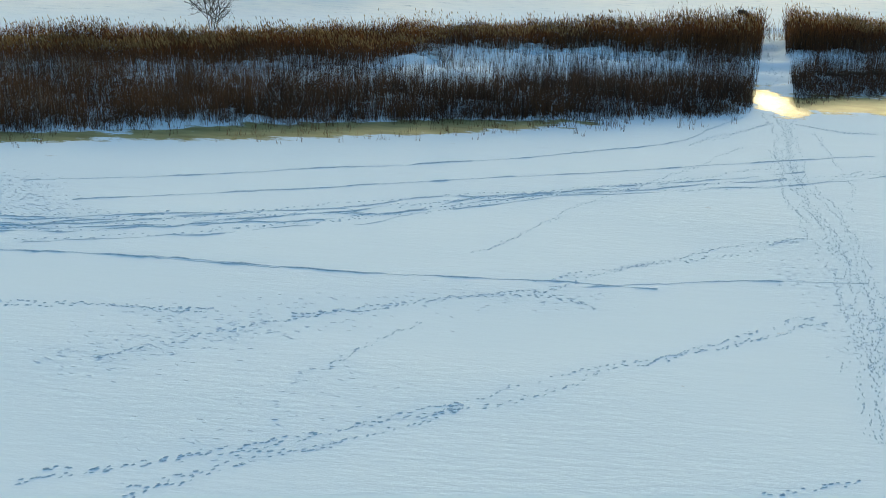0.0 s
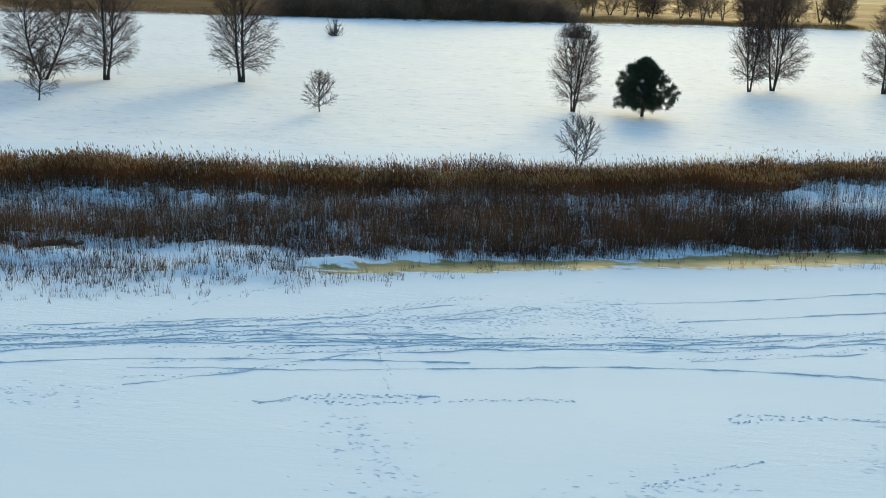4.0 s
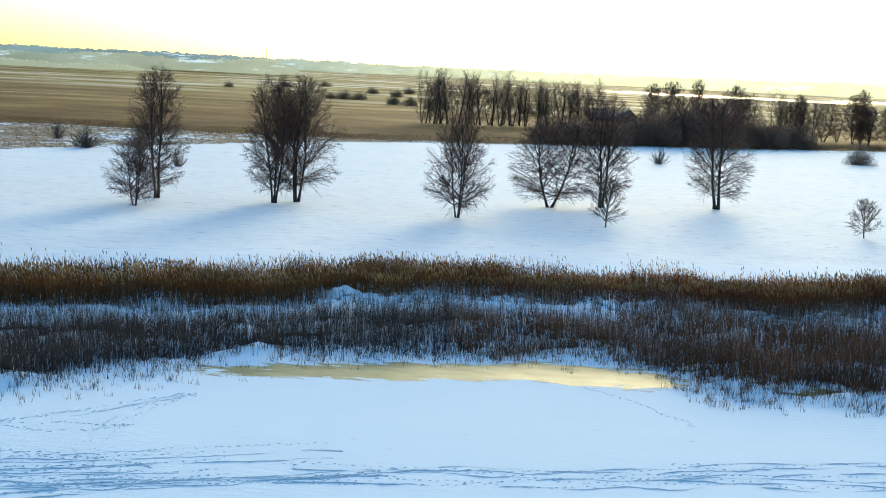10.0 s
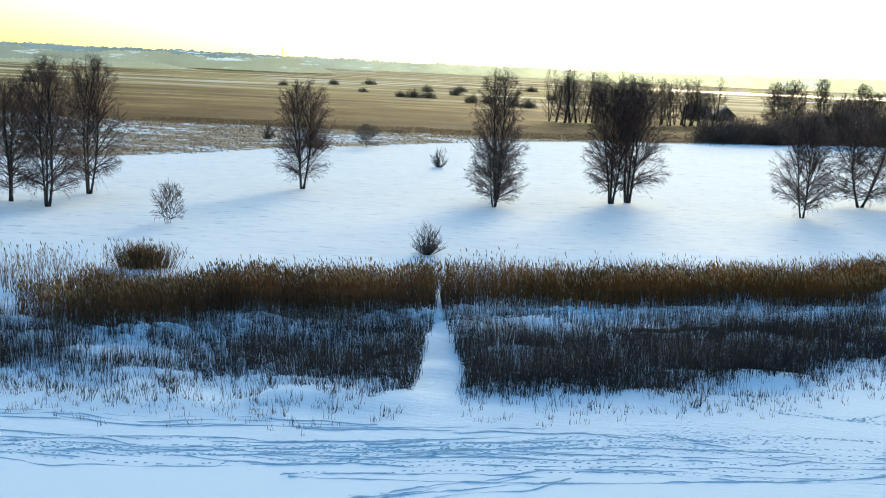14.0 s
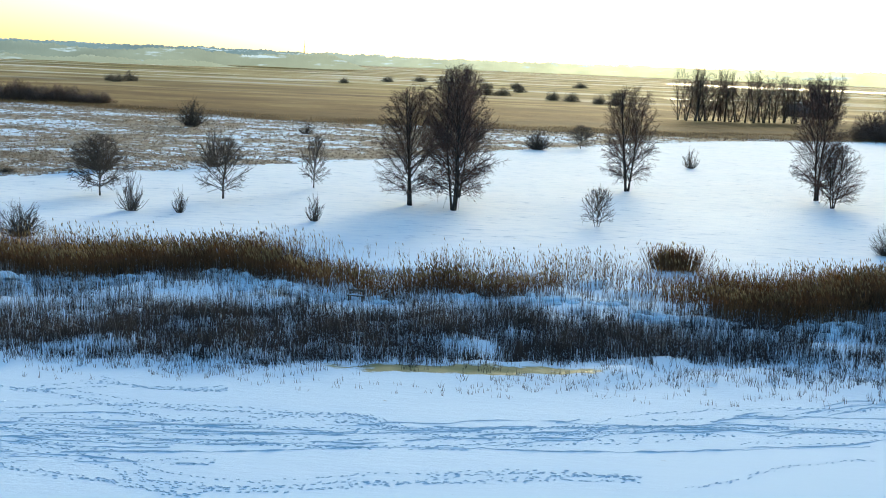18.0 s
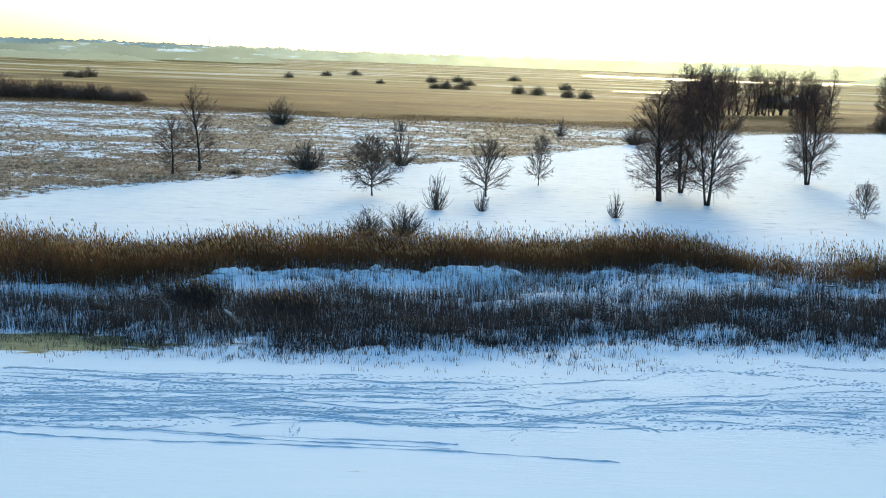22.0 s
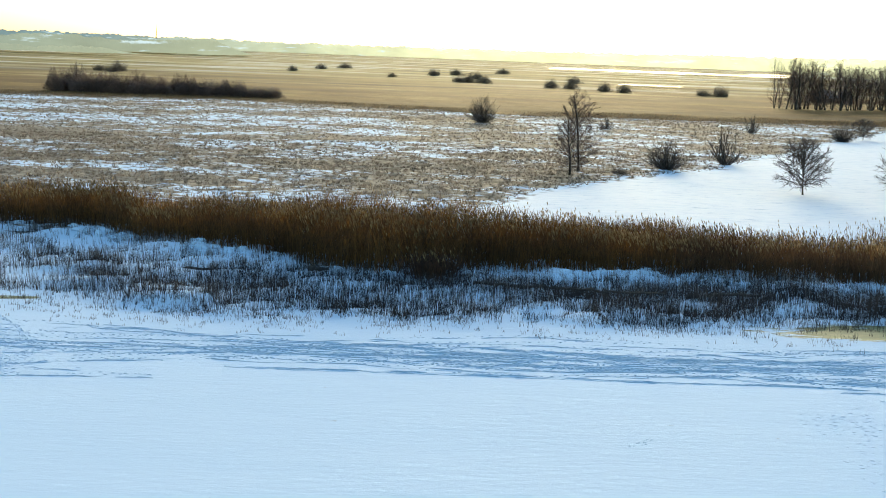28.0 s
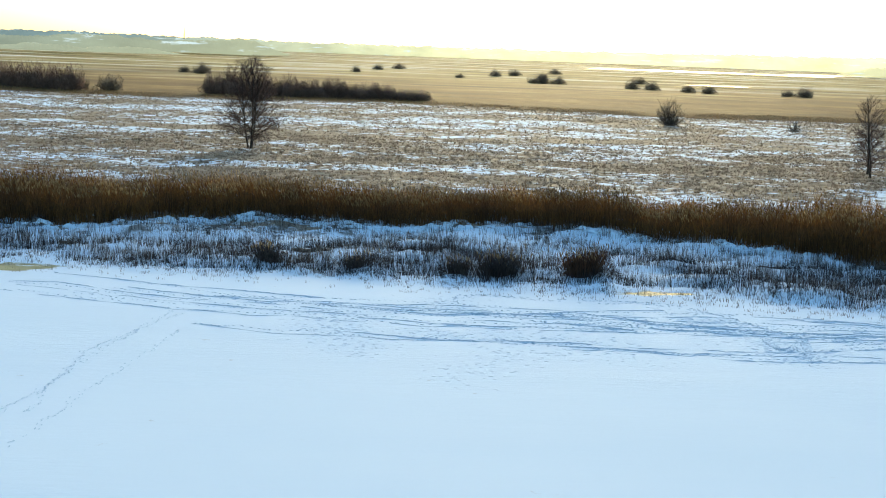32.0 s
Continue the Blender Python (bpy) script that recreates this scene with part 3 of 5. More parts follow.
    h = curve_at(LOW_HEIGHT, x) * (0.22 + 0.38 * np.random.RandomState(80 + si).rand(len(x))) * (0.7 + 0.4 * np.clip((y - curve_at(FRINGE, x)) / 3.0, 0, 1))
    reed_bed("reed_stubble", x, y, h, 740 + si, 0.22, 0.0105, 0, 0, [REED_BROWN if x1 > BELT_BROWN + 5 else REED_LOW], "short broken reed stubble poking through snow on the ice")


def snow_lumps(x0, x1, per, seed):
    """Ragged caps of snow on bent stems, in a broken row before the tall belt and over the gap."""
    x, y, rs = scatter(x0, x1, lambda q: curve_at(TALL_FRONT, q) - 3.6, lambda q: curve_at(TALL_FRONT, q) + 0.4, per, seed)
    near = np.clip(1 - np.abs(y - curve_at(TALL_FRONT, x) + 1.1) / 2.2, 0, 1)
    keep = (rs.rand(len(x)) < near * np.clip((fbm(x * 0.6, y, 171, 4.0) - 0.46) * 7, 0, 1)) & no_path(x, y) & (pool_mask(x, y) < 0.2)
    x, y = x[keep], y[keep]
    n = len(x)
    z = ground_height(x, y)
    a = np.arange(6) * np.pi / 3
    size = rs.uniform(0.08, 0.20, n)
    rings = []
    for r, hh in ((1.0, -0.25), (0.95, 0.35), (0.5, 0.8)):
        w = size[:, None] * r * rs.uniform(0.65, 1.35, (n, 6))
        rings.append(np.stack([x[:, None] + np.cos(a) * w * 1.9, y[:, None] + np.sin(a) * w, z[:, None] + size[:, None] * hh * rs.uniform(0.7, 1.4, (n, 6))], 2))
    tip = np.stack([x + rs.normal(0, 0.06, n), y, z + size * rs.uniform(0.6, 1.2, n)], 1)[:, None]
    V = np.concatenate(rings + [tip], 1).reshape(-1, 3)
    pat = []
    for ring in (0, 6):
        for i in range(6):
            j = (i + 1) % 6
            pat += [(ring + i, ring + j, ring + 6 + j), (ring + i, ring + 6 + j, ring + 6 + i)]
    pat += [(12 + i, 12 + (i + 1) % 6, 18) for i in range(6)]
    F = ((np.arange(n) * 19)[:, None, None] + np.array(pat)[None]).reshape(-1, 3)
    tagged(new("snow_hummocks", mesh_of("snow_hummocks", V, F, [GROUND])), "ragged caps of snow on bent reeds before the belt", "snow", "", "stuff")


snow_lumps(-285, -120, 11.0, 861)
snow_lumps(-120, 40, 8.0, 862)


def sparse_reeds(x0, x1, gap, depth, per, seed, height):
    """Thin pale reeds behind the tall belt, snow showing between."""
    back = lambda q: curve_at(TALL_FRONT, q) + curve_at(TALL_DEPTH, q) + gap
    x, y, rs = scatter(x0, x1, back, lambda q: back(q) + depth, per, seed)
    keep = rs.rand(len(x)) < np.clip((fbm(x, y, seed, 4.0) - 0.34) * 3.5, 0, 1) * np.clip(1.1 - (y - back(x)) / depth, 0, 1)
    x, y = x[keep], y[keep]
    v, f, p = stalks(x, y, height * (0.6 + 0.6 * rs.rand(len(x))), seed + 1, 0.18, 0.010, 0.3, 1)
    tagged(new("sparse_reed_bed", mesh_of("sparse_reed_bed", v, [f, p], [GRASS, REED_PLUME])), "thin pale reed stems standing out of deep snow", "reeds", "reed belt", "stuff")


sparse_reeds(-185, -95, -1.5, 11.0, 22.0, 601, 1.0)
sparse_reeds(-95, 40, -1.0, 4.5, 16.0, 611, 1.1)


def tussocks(x0, x1, y0, y1, per, seed, size, blades=7):
    """Dead grass tufts over the tufted meadow: bundles of blades."""
    rs = np.random.RandomState(seed)
    n = int((x1 - x0) * (y1 - y0) * per)
    x, y = rs.uniform(x0, x1, n), rs.uniform(y0, y1, n)
    keep = (y > curve_at(MEADOW_EDGE, x) - 1.5 * rs.rand(n)) & (y < curve_at(PLAIN_EDGE, x) + 4) & (rs.rand(n) < grass_cover(x, y) * 1.1)
    keep &= y > curve_at(TALL_FRONT, x) + curve_at(TALL_DEPTH, x)
    x, y = x[keep], y[keep]
    n = len(x)
    z = ground_height(x, y) - 0.03
    a, ln = rs.rand(n, blades) * 6.28, size * rs.uniform(0.5, 1.3, (n, blades))
    root = np.stack([x, y, z], 1)[:, None] + np.stack([np.cos(a), np.sin(a), a * 0], 2) * 0.08
    tip = root + np.stack([np.cos(a) * 0.45, np.sin(a) * 0.45, 0.75 + 0 * a], 2) * ln[:, :, None]
    w = np.stack([-np.sin(a), np.cos(a), a * 0], 2) * 0.035
    v = np.stack([root - w, root + w, tip], 2).reshape(-1, 3)
    ob = new("grass_tussocks", mesh_of("grass_tussocks", v, np.arange(len(v)).reshape(-1, 3), [FROSTED_GRASS]))
    tagged(ob, "straw-coloured dead grass tufts poking through thin snow", "grass", "", "stuff")


tussocks(-300, -90, 44, 120, 4.2, 701, 0.27)
tussocks(-340, -60, 120, 240, 1.3, 702, 0.34, 6)


def reed_strip(x0, x1, near, far_, per, seed, height):
    """The front of the brown reed plain beyond the meadow."""
    x, y, rs = scatter(x0, x1, lambda q: curve_at(PLAIN_EDGE, q) + near, lambda q: curve_at(PLAIN_EDGE, q) + far_, per, seed)
    keep = rs.rand(len(x)) < np.clip((fbm(x, y, seed, 14.0) - 0.25) * 3.5, 0, 1) * np.clip((y - curve_at(PLAIN_EDGE, x) - near) / 5 - 1.5 * fbm(x, y, seed + 8, 6.0) + 0.8, 0, 1)
    x, y = x[keep], y[keep]
    v, f, p = stalks(x, y, height * (0.7 + 0.5 * fbm(x, y, seed + 3, 9.0)) * (0.8 + 0.4 * rs.rand(len(x))), seed + 1, 0.12, 0.04, 0, 0)
    tagged(new("far_reed_bed", mesh_of("far_reed_bed", v, [f, p], [REED_FAR, REED_FAR])), "brown reeds along the far edge of the snow meadow", "reeds", "reed belt", "stuff")


reed_strip(-330, -60, -8.0, 18.0, 2.6, 641, 0.55)
reed_strip(-60, 60, -3.0, 14.0, 4.0, 651, 0.9)


# ---- trees ----
def grow(seed, h, w, stems=1, limbs=40, low=0.1, wide=62, narrow=22, sub=4.5, fine=6.0, droop=0.15, lean=0.08, shrub=False, mid=0.55, thick=1.0, spread=1.42):
    """A bare tree inside an oval crown: stem lines, then segments of limbs, branchlets and last twigs."""
    rs = np.random.RandomState(seed)
    stem_lines, wood, thin, spray = [], [], [], []
    up = np.array([0, 0, 1.0])

    def unit(v):
        return v / (np.linalg.norm(v) + 1e-9)

    def reach(p, d):
        """How far a branch may go before it leaves the crown's oval."""
        s = np.array([w * 0.54, w * 0.54, h * (1.02 - mid)]) if p[2] > h * mid else np.array([w * 0.5, w * 0.5, h * (mid + 0.02)])
        q, e = (p - [0, 0, h * mid]) / s, d / s
        a, b, c = e @ e, 2 * q @ e, q @ q - 1
        disc = b * b - 4 * a * c
        return max(0.25, (-b + math.sqrt(disc)) / (2 * a)) if disc > 0 else 0.3

    def line(p, d, length, r0, r1, n, bend, out, wob=0.10):
        pts = [p]
        for i in range(n):
            d = unit(d + bend + rs.normal(0, wob, 3))
            q = p + d * length / n
            a, b = r0 + (r1 - r0) * i / n, r0 + (r1 - r0) * (i + 1) / n
            out.append((*p, *q, a, b))
            p = q
            pts.append(p)
        return pts, d

    def dress(bp, ln, dirn):
        """Branchlets and twigs along a limb."""
        m = len(bp) - 1
        for c in range(max(2, int(ln * sub))):
            g = rs.uniform(0.18, 1.0)
            k = min(int(g * m), m - 1)
            tp = bp[k] + (bp[k + 1] - bp[k]) * (g * m - k)
            dd = unit(unit(bp[k + 1] - bp[k]) + rs.normal(0, 0.52, 3) - up * droop * 0.5)
            tl = min(reach(tp, dd) * 1.05, (0.22 + 0.30 * rs.rand()) * ln * (1.25 - g) + 0.3)
            tw, d3 = line(tp, dd, tl, 0.012 * thick, 0.007 * thick, 3, -up * droop * 0.3, thin, 0.12)
            for e in range(int(tl * fine) + 2):
                kk = rs.randint(0, 3)
                fp = tw[kk] + (tw[kk + 1] - tw[kk]) * rs.rand()
                fd = unit(unit(tw[kk + 1] - tw[kk]) + 0.9 * rs.normal(0, 0.55, 3) - up * droop * rs.rand())
                line(fp, fd, rs.uniform(0.25, 0.62) * min(1.0, w / 4.5), 0.0095 * thick, 0.003, 1, up * 0, spray, 0.0)

    for s in range(stems):
        an = s * 6.28 / stems + rs.rand()
        if shrub:
            tilt = rs.rand() ** 0.75 * spread
            d = np.array([math.cos(an * 2.4) * math.sin(tilt), math.sin(an * 2.4) * math.sin(tilt), math.cos(tilt)])
            p0 = np.array([math.cos(an) * w * 0.10 * rs.rand(), math.sin(an) * w * 0.10 * rs.rand(), -0.05])
            ln = rs.uniform(0.78, 1.0) / math.sqrt((math.sin(tilt) / (w * 0.5)) ** 2 + (math.cos(tilt) / h) ** 2)
            bp, _ = line(p0, d, ln, 0.018 * thick, 0.007 * thick, 6, up * 0.07, wood, 0.10)
            m = len(bp) - 1
            for c in range(max(3, int(ln * sub))):
                g = rs.uniform(0.12, 1.0)
                k = min(int(g * m), m - 1)
                tp = bp[k] + (bp[k + 1] - bp[k]) * (g * m - k)
                dd = unit(unit(bp[k + 1] - bp[k]) + rs.normal(0, 0.38, 3) + up * 0.1)
                tw, _ = line(tp, dd, ln * rs.uniform(0.12, 0.3), 0.010 * thick, 0.005 * thick, 2, up * 0.05, thin, 0.1)
                for e in range(int(fine * 0.5)):
                    line(tw[rs.randint(0, 3)], unit(dd + rs.normal(0, 0.4, 3)), ln * rs.uniform(0.06, 0.16), 0.0085 * thick, 0.003, 1, up * 0, spray, 0.0)
            continue
        k = lean * (1.0 if stems > 1 else 0.25)
        hh = h * (1.0 if s == 0 else rs.uniform(0.8, 0.97))
        r0 = h * 0.0135 / (1 + 0.18 * (stems - 1))
        pts, _ = line(np.array([math.cos(an) * 0.12 * (stems > 1), math.sin(an) * 0.12 * (stems > 1), -0.1]), unit(np.array([math.cos(an) * k * 2.4, math.sin(an) * k * 2.4, 1.0])), hh, r0, 0.012, 16, up * 0.09, [], 0.035)
        stem_lines.append((pts, (np.linspace(1, 0, 17) ** 0.8 * (r0 - 0.008) + 0.008) * np.array([1.5, 1.15] + [1] * 15)))
        for b in range(limbs):
            f = low + (0.96 - low) * ((b + rs.rand()) / limbs) ** 1.35
            i = min(int(f * 16), 15)
            p = pts[i] + (pts[i + 1] - pts[i]) * (f * 16 - i)
            th = math.radians(wide + (narrow - wide) * f ** 0.85) * (rs.uniform(0.9, 1.35) if f < 0.22 else rs.uniform(0.6, 1.25))
            a = b * 2.4 + rs.rand() * 0.8
            d = np.array([math.cos(a) * math.sin(th), math.sin(a) * math.sin(th), math.cos(th)])
            ln = reach(p, d) * rs.uniform(0.78, 1.04)
            bp, d2 = line(p, d, ln, min(0.04, 0.010 + ln * 0.008), 0.007, 7, up * (0.03 if f > 0.25 else -0.005) - up * droop * 0.10, wood, 0.06)
            dress(bp, ln, d2)
    return stem_lines, wood, thin, spray


KINDS = {}


def kind(name, wood_mat, twig_mat, h, w, **how):
    lines, wood, thin, spray = grow(h=h, w=w, **how)
    v0, f0 = tubes(wood, 4)
    v1, f1 = tubes(thin, 3)
    v2, f2 = spikes(spray)
    crown = mesh_of(name + "_crown", np.concatenate([v0, v1, v2]), [f0, np.concatenate([f1 + len(v0), f2 + len(v0) + len(v1)])], [wood_mat, twig_mat])
    KINDS[name] = ([mesh_of(name + "_trunk", *pipe(p, r), [wood_mat]) for p, r in lines], crown, h, w)


kind("birch_a", BIRCH_BARK, TWIG, 11, 5.6, seed=1, stems=2, limbs=46, low=0.11, lean=0.04, wide=60, narrow=24, mid=0.46, sub=5.0, fine=9, droop=0.18, thick=0.68)
kind("birch_b", BIRCH_BARK, TWIG, 11, 7.0, seed=2, stems=3, limbs=31, low=0.11, lean=0.08, wide=58, narrow=24, mid=0.46, sub=5.0, fine=9, droop=0.18, thick=0.68)
kind("birch_c", BIRCH_BARK, TWIG, 8, 7.0, seed=3, stems=3, limbs=29, low=0.10, lean=0.10, wide=62, narrow=24, mid=0.48, sub=5.2, fine=9, droop=0.16, thick=0.68)
kind("birch_d", BIRCH_BARK, TWIG, 10, 5.8, seed=4, stems=3, limbs=30, low=0.11, lean=0.06, wide=58, narrow=22, mid=0.46, sub=5.0, fine=9, droop=0.16, thick=0.68)
kind("birch_e", BIRCH_BARK, TWIG, 9, 6.5, seed=14, stems=2, limbs=46, low=0.10, lean=0.15, wide=64, narrow=24, mid=0.46, sub=5.0, fine=9, droop=0.20, thick=0.68)
kind("slim", BIRCH_BARK, TWIG, 8, 3.4, seed=31, limbs=54, low=0.10, wide=60, narrow=26, mid=0.44, sub=5.0, fine=8, droop=0.05, thick=0.8)
kind("sapling", DARK_BARK, TWIG_GREY, 4, 3.0, seed=5, stems=1, limbs=42, low=0.14, wide=66, narrow=20, sub=5, fine=6, droop=0.0, mid=0.5, thick=1.0)
kind("shrub", DARK_BARK, TWIG_GREY, 3, 3.2, seed=6, stems=46, shrub=True, sub=3.5, fine=5, thick=1.6)
kind("small_round", DARK_BARK, TWIG_GREY, 3, 3, seed=18, stems=4, limbs=11, low=0.15, lean=0.16, wide=62, narrow=25, sub=4.5, fine=4, droop=0.0, mid=0.5, thick=0.9)
kind("fan", DARK_BARK, TWIG_GREY, 3, 3.2, seed=19, stems=130, shrub=True, sub=3.0, fine=5, thick=0.95, spread=1.3)
kind("round", DARK_BARK, TWIG_GREY, 5, 5, seed=8, stems=1, limbs=50, low=0.16, lean=0.10, wide=72, narrow=35, sub=5, fine=6, droop=0.0, mid=0.52, thick=1.3)
kind("alder", DARK_BARK, WILLOW_TWIG, 12, 5.0, seed=9, limbs=36, low=0.06, wide=50, sub=3.0, fine=3.5, droop=0.0, mid=0.55, thick=1.1)
kind("alder_b", DARK_BARK, WILLOW_TWIG, 12, 6.5, seed=10, stems=2, limbs=20, low=0.06, wide=55, sub=3.0, fine=3.5, droop=0.0, mid=0.52, thick=1.1)


def mound(name, wood_mat, twig_mat, h, w, seed, stems, n, length, radius):
    """A dense rounded bush: rising stems inside a half oval filled with short twigs."""
    rs = np.random.RandomState(seed)
    d = rs.normal(0, 1, (n, 3))
    d[:, 2] = np.abs(d[:, 2])
    d /= np.linalg.norm(d, axis=1, keepdims=True)
    lump = 0.82 + 0.3 * np.sin(3.1 * np.arctan2(d[:, 1], d[:, 0]) + seed) * np.cos(4 * d[:, 2])
    p = d * (rs.rand(n) ** 0.45 * lump)[:, None] * [w / 2, w / 2, h]
    go = d * [1, 1, 0.8] + [0, 0, 0.5] + rs.normal(0, 0.35, (n, 3))
    go /= np.linalg.norm(go, axis=1, keepdims=True)
    q = p + go * (length * rs.uniform(0.5, 1.2, n))[:, None]
    twig = np.concatenate([p, q, np.full((n, 1), radius), np.full((n, 1), 0.003)], 1)
    k = rs.randint(0, n, stems)
    root = rs.normal(0, 0.08, (stems, 3)) * [w, w, 0]
    rods = np.concatenate([root - [0, 0, 0.05], p[k] * 1.05 + [0, 0, 0.05], np.full((stems, 1), radius * 1.3), np.full((stems, 1), radius * 0.6)], 1)
    v0, f0 = tubes(rods, 3)
    v1, f1 = spikes(twig)
    KINDS[name] = ([], mesh_of(name + "_crown", np.concatenate([v0, v1]), [f0, f1 + len(v0)], [wood_mat, twig_mat]), h, w)


mound("thicket", DARK_BARK, WILLOW_TWIG, 3.5, 5.5, 17, 60, 2600, 0.6, 0.03)
mound("dome", DARK_BARK, TWIG_HAZED, 3.3, 6.0, 27, 60, 1500, 0.6, 0.035)
mound("bush", DARK_BARK, TWIG_GREY, 3.3, 5.6, 37, 150, 3600, 0.45, 0.014)


def plant(name, form, x, y, h, w, label, group="", turn=None):
    trunks, crown, h0, w0 = KINDS[form]
    z = float(ground_height(np.array([x], float), np.array([y], float))[0])
    e = new(name)
    e.matrix_world = pose(x, y, z - 0.04, 0, 0, (x * 37.0 + y * 11.0) % 360 if turn is None else turn) @ Matrix.Diagonal((w / w0, w / w0, h / h0, 1))
    for me in trunks:
        part("trunk", me, e)
    part("crown", crown, e)["kind"] = "stuff"
    return tagged(e, label, "shrub" if "bush" in name or "shrub" in name else "tree", group)


BIRCH = "bare birch with dark twigs standing on the snow meadow"
for form, x, y, h, w in (("birch_c", -97.5, 93.7, 5.7, 5.2), ("birch_a", -97.6, 100.3, 11.6, 5.4), ("birch_d", -87.3, 101.3, 11.3, 5.8), ("birch_b", -85.7, 103.3, 11.1, 7.8), ("birch_c", -70.9, 98.7, 8.6, 6.2),
                         ("birch_e", -62.9, 111.6, 8.4, 8.2), ("birch_a", -57.9, 114.0, 11.0, 6.2), ("birch_a", -46.3, 118.4, 11.7, 7.0), ("birch_d", -15.4, 109.9, 7.8, 4.8),
                         ("birch_d", 4.9, 137.0, 10.8, 5.2), ("birch_b", 7.9, 139.5, 11.0, 7.4), ("birch_a", 20.6, 142.0, 10.0, 5.6),
                         ("birch_a", -133.3, 79.1, 9.3, 6.0), ("birch_b", -129.7, 77.0, 10.8, 6.2), ("birch_d", -115.1, 100.1, 9.9, 5.7), ("birch_b", -130.1, 86.9, 11.0, 6.0)):
    plant("birch_tree", form, x, y, h, w, BIRCH, "meadow birches")
for form, x, y, h, w in (("sapling", -58.3, 97.6, 4.1, 3.4), ("sapling", -36.3, 100.2, 3.3, 3.1), ("small_round", -16.5, 80.4, 3.4, 3.1), ("small_round", -118.9, 70.8, 2.8, 2.6), ("sapling", -142.7, 88.4, 4.5, 2.8),
                         ("sapling", -147.8, 77.2, 4.7, 4.3), ("round", -157.0, 75.3, 4.7, 5.2), ("shrub", -151.8, 66.9, 2.9, 2.4), ("shrub", -138.6, 66.4, 2.0, 1.7)):
    plant("young_tree", form, x, y, h, w, "small bare tree with fine grey branches on snow", "young trees")
for form, x, y, h, w in (("shrub", -148.4, 67.3, 1.8, 1.5), ("fan", -100.5, 63.4, 2.1, 2.6), ("fan", -156.0, 52.0, 1.9, 3.4), ("fan", -153.7, 52.2, 2.2, 3.8), ("shrub", -155.7, 104.9, 4.1, 4.8), ("fan", -164.3, 94.8, 3.1, 5.8),
                         ("bush", -10.0, 211.0, 3.8, 6.0), ("shrub", -105.5, 135.0, 2.5, 2.8), ("round", -118.0, 163.9, 3.3, 4.2), ("shrub", -46.0, 183.5, 3.0, 3.5), ("shrub", -133.5, 171.0, 3.0, 3.2),
                         ("fan", -176.5, 170.7, 4.5, 6.3), ("fan", -124.0, 156.3, 3.0, 5.6), ("shrub", -157.9, 165.0, 2.0, 3.5), ("bush", -170.2, 88.6, 0.7, 2.0)):
    plant("bare_bush", form, x, y, h, w, "leafless grey-brown bush with upright stems", "bushes")
for form, x, y, h, w in (("slim", -175.3, 86.2, 5.4, 3.5), ("slim", -173.8, 90.8, 7.9, 3.9), ("birch_c", -235.9, 97.6, 9.1, 7.4)):
    plant("alder_tree", form, x, y, h, w, "bare dark tree among dead grass and snow", "marsh trees")
FARB = "distant round leafless bush on the brown plain"
for x, y, h, w in ((-300, 515, 4.6, 8.5), (-307.6, 512, 3.0, 7), (-144, 559, 4.0, 9), (-151, 562, 4.6, 9), (-156, 556, 3.2, 7), (-121.4, 497, 4.0, 7.4), (-114.2, 491, 3.9, 7.8), (-104, 471, 4.0, 6.8), (-98.5, 460, 3.8, 7.2),
                   (-62.5, 455, 4.4, 8.6), (-68.5, 457, 3.0, 6.5), (-159.4, 726, 4.4, 9), (-143.5, 776, 4.4, 10), (-101.4, 905, 4.6, 12), (-241, 717, 3.6, 7), (-229, 822, 4.0, 9), (-185, 644, 2.4, 6), (-139, 665, 4.2, 9), (-87.8, 655, 4.0, 10),
                   (-298, 493, 3.6, 8), (-215, 895, 4.6, 12), (-280, 238, 3.4, 6.8), (-286, 239, 2.6, 3.7), (-256, 245, 6.0, 5)):
    plant("far_bush", "dome", x, y, h, w, FARB, "plain bushes")
rs = np.random.RandomState(5)
for i in range(26):
    u = i / 25
    plant("hedge_bush", "thicket", -259 + 44 * u, 240 + rs.uniform(-2.5, 2.5), (4.6 - 2.2 * u ** 2) * rs.uniform(0.8, 1.1), rs.uniform(4.5, 7.5), "dense leafless willow in a far hedge row", "far hedge")
for i in range(8):
    plant("hedge_bush", "thicket", -306 + 20 * i / 7, 241 - 10 * i / 7, 5.2, 6.0, "dense leafless willow in a far hedge row", "far hedge")
for i in range(44):
    u = i / 43
    plant("wood_tree", "alder" if i % 2 else "alder_b", -92 + 42 * u + rs.uniform(-1, 1), 288 + 26 * u + rs.uniform(-4, 6), rs.uniform(8.6, 13.2), rs.uniform(4.5, 7.5), "tall bare alder in a dense grove behind the meadow", "alder grove")
for i in range(44):
    u = i / 43
    plant("hedge_bush", "thicket", -62 + 52 * u, 224 + 34 * u + rs.uniform(-1, 10), rs.uniform(3.2, 5.4) + 4.2 * math.exp(-((u - 0.55) / 0.2) ** 2), rs.uniform(6.5, 10.0), "reddish-brown leafless willow thicket at the meadow edge", "willow thicket")
for i in range(36):
    u = i / 35
    plant("wood_tree", ("alder_b", "birch_c", "birch_e")[i % 3], -38 + 100 * u + rs.uniform(-2, 2), 300 + 12 * u + rs.uniform(-18, 12), rs.uniform(8.5, 13.5), rs.uniform(6, 8.5), "bare brown tree in a row beyond the meadow", "tree row")


